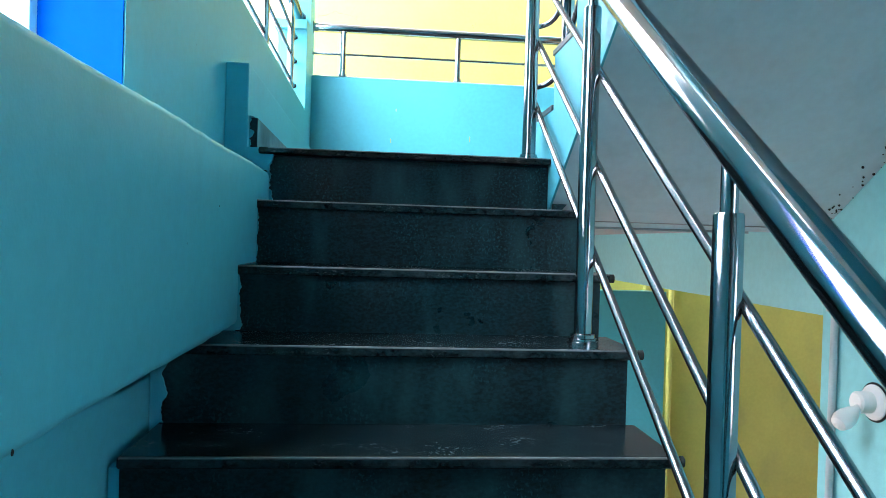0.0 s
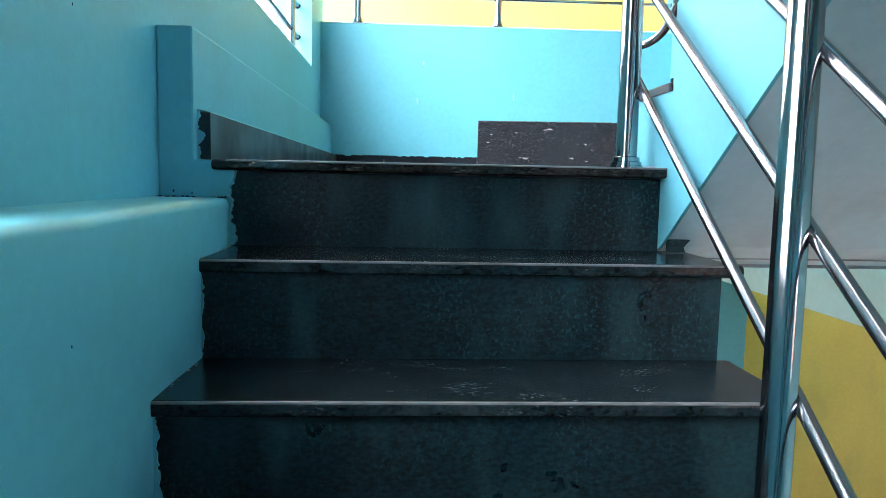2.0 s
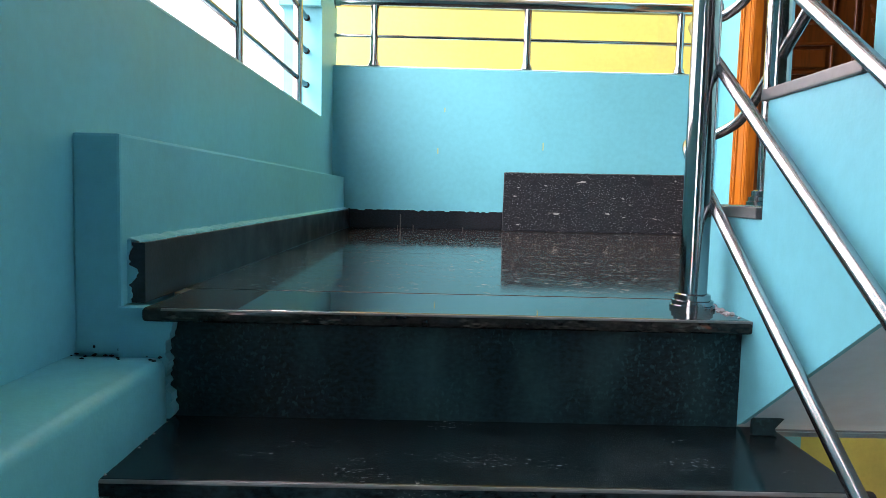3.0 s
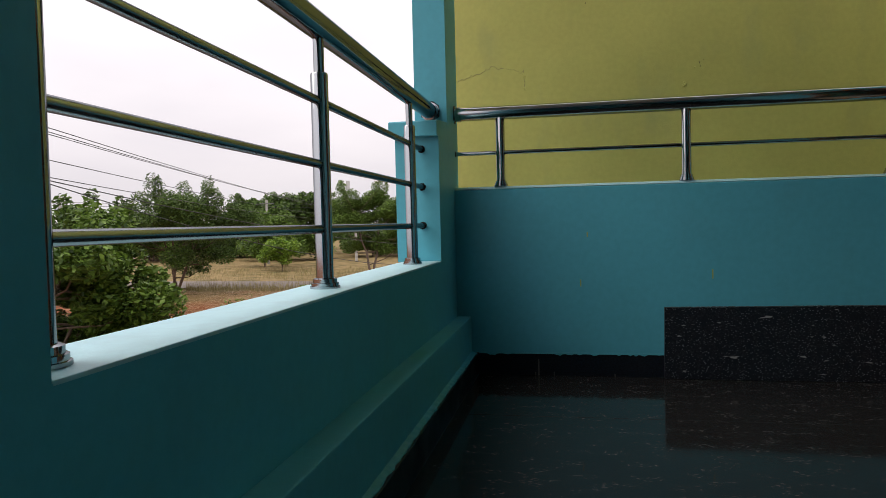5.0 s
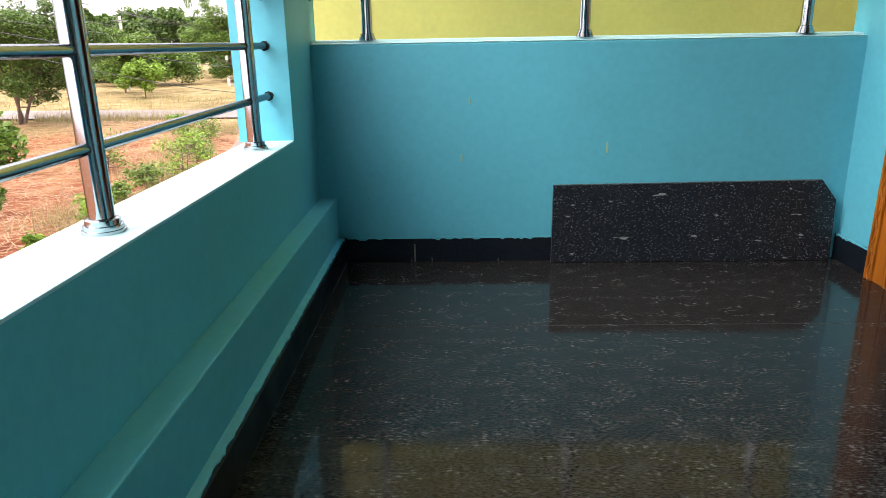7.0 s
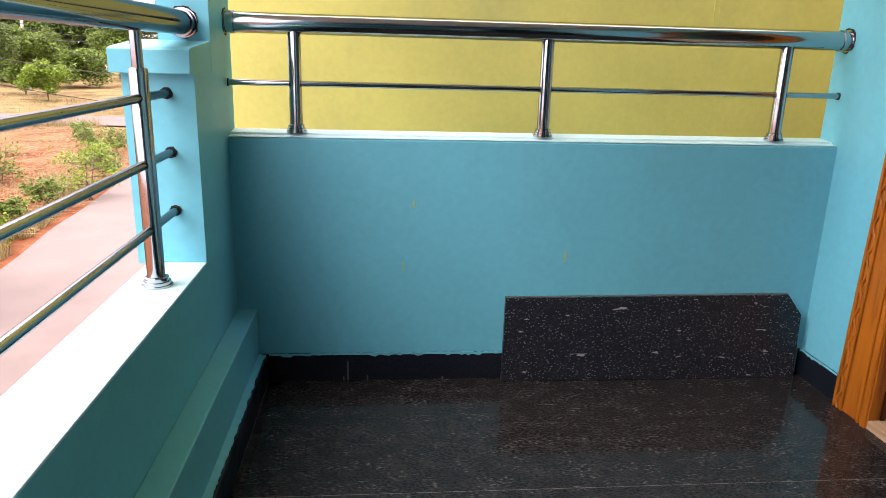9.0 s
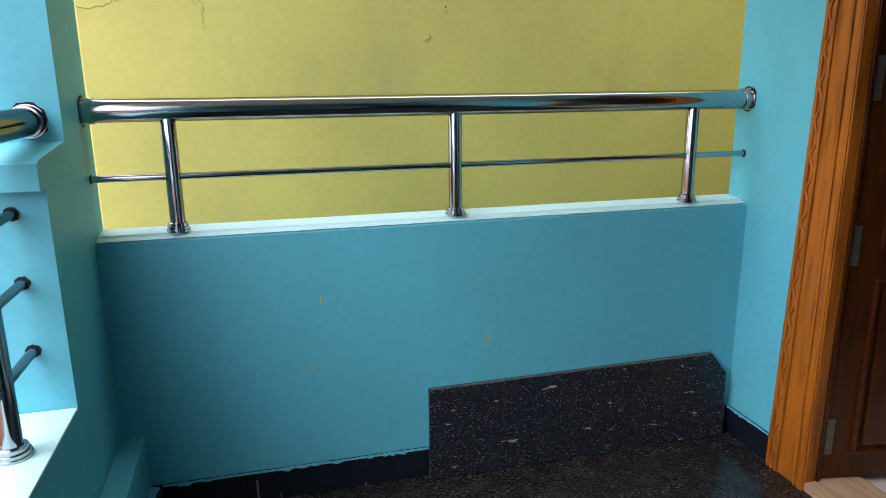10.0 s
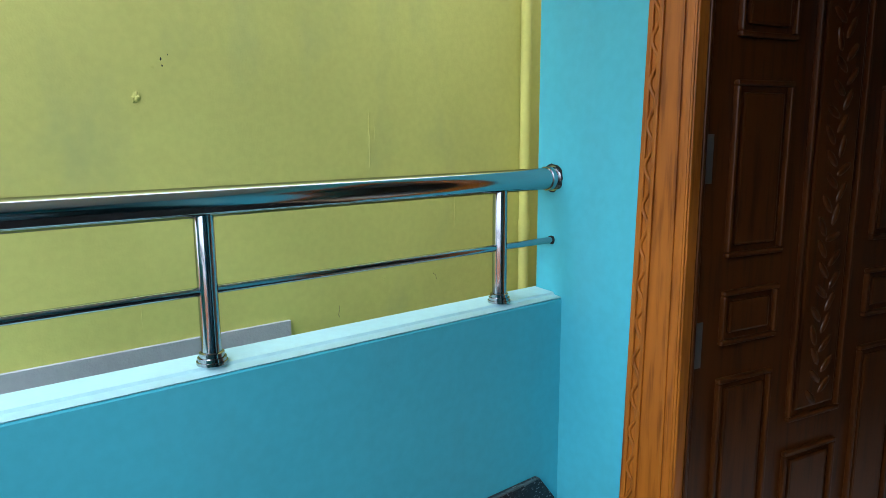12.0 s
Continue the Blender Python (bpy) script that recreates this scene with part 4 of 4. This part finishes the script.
def tree(name, label, x, y, height, width, seed, leaves, leaf, material, bare=0.25, stems=1, base=GROUND):
    rnd = random.Random(seed)
    ob = thing(name, label, "tree" if "tree" in name else "bush")
    ob.matrix_basis = pose(x, y, base)
    trunk = bmesh.new()
    blobs = []
    for s in range(stems):
        lean = Vector((rnd.gauss(0, 0.12), rnd.gauss(0, 0.12), 0)) * (1 if stems == 1 else 2.2)
        pts = [Vector((0.08 * rnd.gauss(0, 1) * (stems > 1), 0.08 * rnd.gauss(0, 1) * (stems > 1), -0.15))]
        for i in range(1, 7):
            h = height * 0.78 * i / 6
            pts.append(Vector((lean.x * h + rnd.gauss(0, 0.03) * height * 0.3, lean.y * h + rnd.gauss(0, 0.03) * height * 0.3, h)))
        r0 = height * 0.022 / (1 if stems == 1 else 1.5)
        tube(pts, r0, 8, trunk, [r0 * (1 - 0.13 * i) for i in range(7)])
        for i in range(20 if stems == 1 else 11):
            k = 1 + int((bare + (1 - bare) * rnd.random()) * 5)
            p0 = pts[min(k, 6)]
            ang = rnd.random() * 6.283
            ln = width * (0.20 + 0.20 * rnd.random())
            p2 = p0 + Vector((math.cos(ang) * ln, math.sin(ang) * ln, height * (0.06 + 0.16 * rnd.random())))
            p1 = (p0 + p2) / 2 + Vector((0, 0, -0.04 * height))
            tube([p0, p1, p2], r0 * 0.4, 6, trunk, [r0 * 0.45, r0 * 0.3, r0 * 0.12])
            blobs.append((p2, width * (0.05 + 0.10 * rnd.random() ** 1.5), 0.75))
            blobs.append(((p0 + p2) / 2 + Vector((0, 0, 0.06 * height)), width * (0.05 + 0.06 * rnd.random()), 0.7))
        blobs.append((pts[6] + Vector((0, 0, 0.05 * height)), width * 0.09, 1.0))
        for i in range(4):
            top = pts[6] + Vector((rnd.gauss(0, 0.13) * width, rnd.gauss(0, 0.13) * width, height * rnd.uniform(0.02, 0.20)))
            tube([pts[5], (pts[5] + top) / 2, top], r0 * 0.2, 5, trunk, [r0 * 0.3, r0 * 0.2, r0 * 0.08])
            blobs.append((top, width * rnd.uniform(0.035, 0.065), 1.5))
    part("trunk", trunk, M_BARK, ob)
    me = quads("crown", *leaf_cloud(seed, blobs, leaves, leaf))
    me.materials.append(material)
    cr = new("crown", me)
    cr.parent = ob
    return ob


tree("tree", "leafy green tree beside red soil plot", -9.9, 10.9, 4.4, 4.7, 1, 90000, 0.11, M_FOLIAGE, 0.0, 4)
tree("tree", "leafy green tree crowding utility pole", -17.0, 17.0, 5.2, 5.8, 12, 45000, 0.15, M_FOLIAGE_B, 0.05, 3)
tree("tree", "many-stemmed green tree beside cross road", -25.2, 41.0, 7.0, 9.0, 2, 85000, 0.125, M_FOLIAGE_B, 0.06, 3)
tree("tree", "broad green tree beyond cross road", -14.8, 51.5, 7.5, 8.2, 3, 70000, 0.135, M_FOLIAGE, 0.10, 2)
tree("tree", "small fresh green tree in dry grass", -27.0, 62.0, 3.1, 4.6, 4, 9000, 0.18, M_FOLIAGE_C, 0.2, 2)
tree("tree", "dense green tree beyond dry field", -32.0, 69.0, 6.0, 8.5, 15, 26000, 0.22, M_FOLIAGE, 0.15, 2)
rnd = random.Random(77)
for i in range(11):
    x = -82 + i * 7.6 + rnd.gauss(0, 1.5)
    tree("tree", "distant green tree in scrubland", x * 1.25, 88 + rnd.gauss(0, 5), 3.7 + rnd.random() * 1.2, 13.0, 100 + i, 24000, 0.26, M_FOLIAGE if i % 2 else M_FOLIAGE_B, 0.1, 2)
for x, y, h, w, s in ((-44, 112, 10.6, 11, 31), (-45.5, 90, 8.6, 6, 32), (-33, 100, 7.2, 8, 33), (-56, 125, 10.5, 13, 34), (-50, 108, 9.0, 11, 35)):
    tree("tree", "large rounded dark tree on the skyline", x, y, h, w * 1.2, s, 14000, 0.5, M_FOLIAGE_B, 0.2, 1)
for i, (x, y, h) in enumerate(((-8.3, 22.0, 1.7), (-11.7, 23.7, 1.5), (-9.2, 25.6, 1.1), (-10.4, 28.0, 1.0), (-10.8, 31.5, 1.2), (-9.0, 20.5, 0.9), (-8.4, 16.5, 0.8), (-12.5, 33, 1.0), (-14.0, 36, 0.9), (-7.9, 13.2, 0.7), (-8.9, 18.4, 0.7))):
    tree("bush", "small green bush on red soil", x, y, h, h * 1.4, 200 + i, 1100, 0.085, M_FOLIAGE_C if i % 3 == 0 else M_FOLIAGE, 0.0, 3)

# dry grass and weeds
gr = random.Random(9)
gv, gf = [], []
for _ in range(44000):
    if gr.random() < 0.62:
        y = gr.uniform(9, 40)
        x = -6.95 - 0.15 * max(0, y - 11) - abs(gr.gauss(0, 1.1))
    elif gr.random() < 0.4:
        x, y = gr.uniform(-40, -9), 42.3 - abs(gr.gauss(0, 0.7))
    else:
        x, y = gr.uniform(-45, -6), gr.uniform(49, 64)
    if noise.noise(Vector((x * 0.35, y * 0.35, 3))) < -0.05:
        continue
    h, a = gr.uniform(0.12, 0.45) * (1.7 if 40 < y < 43 else 1), gr.uniform(0, 6.283)
    dx, dy, ln = math.cos(a) * 0.013, math.sin(a) * 0.013, gr.gauss(0, 0.10)
    n0 = len(gv)
    gv += [(x - dx, y - dy, GROUND - 0.1), (x + dx, y + dy, GROUND - 0.1), (x + ln, y + gr.gauss(0, 0.12), GROUND + h)]
    gf.append((n0, n0 + 1, n0 + 2))
gm = bpy.data.meshes.new("dry_grass")
gm.from_pydata(gv, [], gf)
gm.materials.append(M_DRY)
tagged(new("dry_grass", gm), "dry straw-coloured grass beside road", "grass", "", "stuff")

sr = np.random.default_rng(5)
n_s = 14000
sx, sy = sr.uniform(-24, -8.2, n_s), sr.uniform(13, 40, n_s)
sa, sl = sr.normal(0.5, 0.9, n_s), sr.uniform(0.2, 0.8, n_s)
dx, dy = np.cos(sa) * sl, np.sin(sa) * sl
sz = GROUND + 0.12 + 0.12 * sr.random(n_s)
wv = 0.02
tip = sz + sr.normal(0, 0.02, n_s)
sv = np.stack([np.stack([sx, sy, sz], 1), np.stack([sx + dx, sy + dy, tip], 1), np.stack([sx + dx - wv * np.sin(sa), sy + dy + wv * np.cos(sa), tip], 1), np.stack([sx - wv * np.sin(sa), sy + wv * np.cos(sa), sz], 1)], 1).reshape(-1, 3)
sm = quads("cut_straw", sv, np.arange(n_s * 4).reshape(-1, 4))
sm.materials.append(M_STALK)
tagged(new("cut_straw", sm), "cut dry stalks strewn over red soil", "straw", "", "stuff")

# poles and wires
pole = thing("utility_pole", "weathered concrete utility pole with crossarm and insulators", "pole")
PX, PY = -7.76, 8.33
part("shaft", prism([(-0.10, -0.085), (0.10, -0.085), (0.10, 0.085), (-0.10, 0.085)], "z", 0, 5.85, 0.01), M_POLE, pole)
part("crossarm", box(-0.08, 0.66, -0.115, -0.065, 5.60, 5.645, 0.004), M_IRON, pole)
for x in (0.33, 0.62):
    part("insulator", lathe([(0.010, 0), (0.010, 0.07), (0.036, 0.08), (0.042, 0.12), (0.030, 0.14), (0.040, 0.18), (0.016, 0.22)], (x, -0.09, 5.60), 12), M_WIRE, pole)
for z in (4.55, 4.95):
    part("clamp", box(-0.13, 0.24, -0.11, 0.11, z, z + 0.035), M_IRON, pole)
part("bracket", tube(bend([(0.20, 0, 4.2), (0.20, 0, 4.86), (0.25, -0.04, 5.0), (0.40, -0.07, 5.03)]), 0.02, 8), M_IRON, pole)
pole.matrix_basis = pose(PX, PY, GROUND - 0.05, 0, -2.6, 40)
for i, (x, y, h) in enumerate(((-46, 56, 7.4), (-47, 68, 6.8), (-33, 72, 7.2), (-24, 76, 7.0))):
    far = thing("utility_pole", "slim distant concrete utility pole", "pole")
    part("shaft", box(-0.13, 0.13, -0.1, 0.1, 0, h, 0.01), M_POLE, far)
    part("crossarm", box(-0.75, 0.75, -0.14, -0.08, h - 0.5, h - 0.38), M_IRON, far)
    part("crossarm", box(-0.6, 0.6, -0.14, -0.08, h - 2.0, h - 1.9), M_IRON, far)
    far.matrix_basis = pose(x, y, GROUND, 0, 0, 30)


def wire(a, b, sag, r=0.012):
    a, b = Vector(a), Vector(b)
    pts = [a.lerp(b, i / 16) - Vector((0, 0, sag * 4 * (i / 16) * (1 - i / 16))) for i in range(17)]
    tagged(mesh_object("power_line", tube(pts, r, 5), M_WIRE), "thin black overhead power line", "cable", "power lines")


for k, (dx, dz) in enumerate(((-0.2, 5.85), (0.05, 5.80), (0.28, 5.78), (0.0, 5.35), (-0.15, 5.1))):
    wire((PX + dx, PY + dx * 0.8, GROUND + dz), (-24 + dx * 3, 76, GROUND + 6.6 - 0.35 * k), 0.5, 0.008)
wire((PX + 0.1, PY + 0.2, GROUND + 5.0), (-6, 60, GROUND + 3.5), 1.2, 0.009)
wire((PX + 0.1, PY + 0.2, GROUND + 5.0), (-3, 40, GROUND + 3.0), 1.4, 0.009)
for z in (6.9, 6.6, 5.3):
    wire((-70, 50, GROUND + z), (-46, 56, GROUND + z), 0.3, 0.014)
    wire((-46, 56, GROUND + z), (-10, 80, GROUND + z), 0.5, 0.014)
tower = thing("temple_tower", "hazy grey stepped tower on the skyline", "tower")
tw = bmesh.new()
for k in range(6):
    w = 3.3 - 0.56 * k
    box(-w, w, -w, w, 3.05 * k, 3.05 * k + 2.9, 0.1, 1, tw)
part("tiers", tw, M_FAR, tower)
tower.matrix_basis = pose(-68.5, 208, GROUND)
shed = thing("shed", "low pale shed among distant trees", "shed")
part("wall", box(-4, 4, -2, 2, 0, 2.6, 0.02), M_FAR, shed)
part("roof", box(-4.3, 4.3, -2.4, 2.4, 2.6, 2.9, 0.02), M_WHITE, shed)
shed.matrix_basis = pose(-47, 118, GROUND, 0, 0, 10)
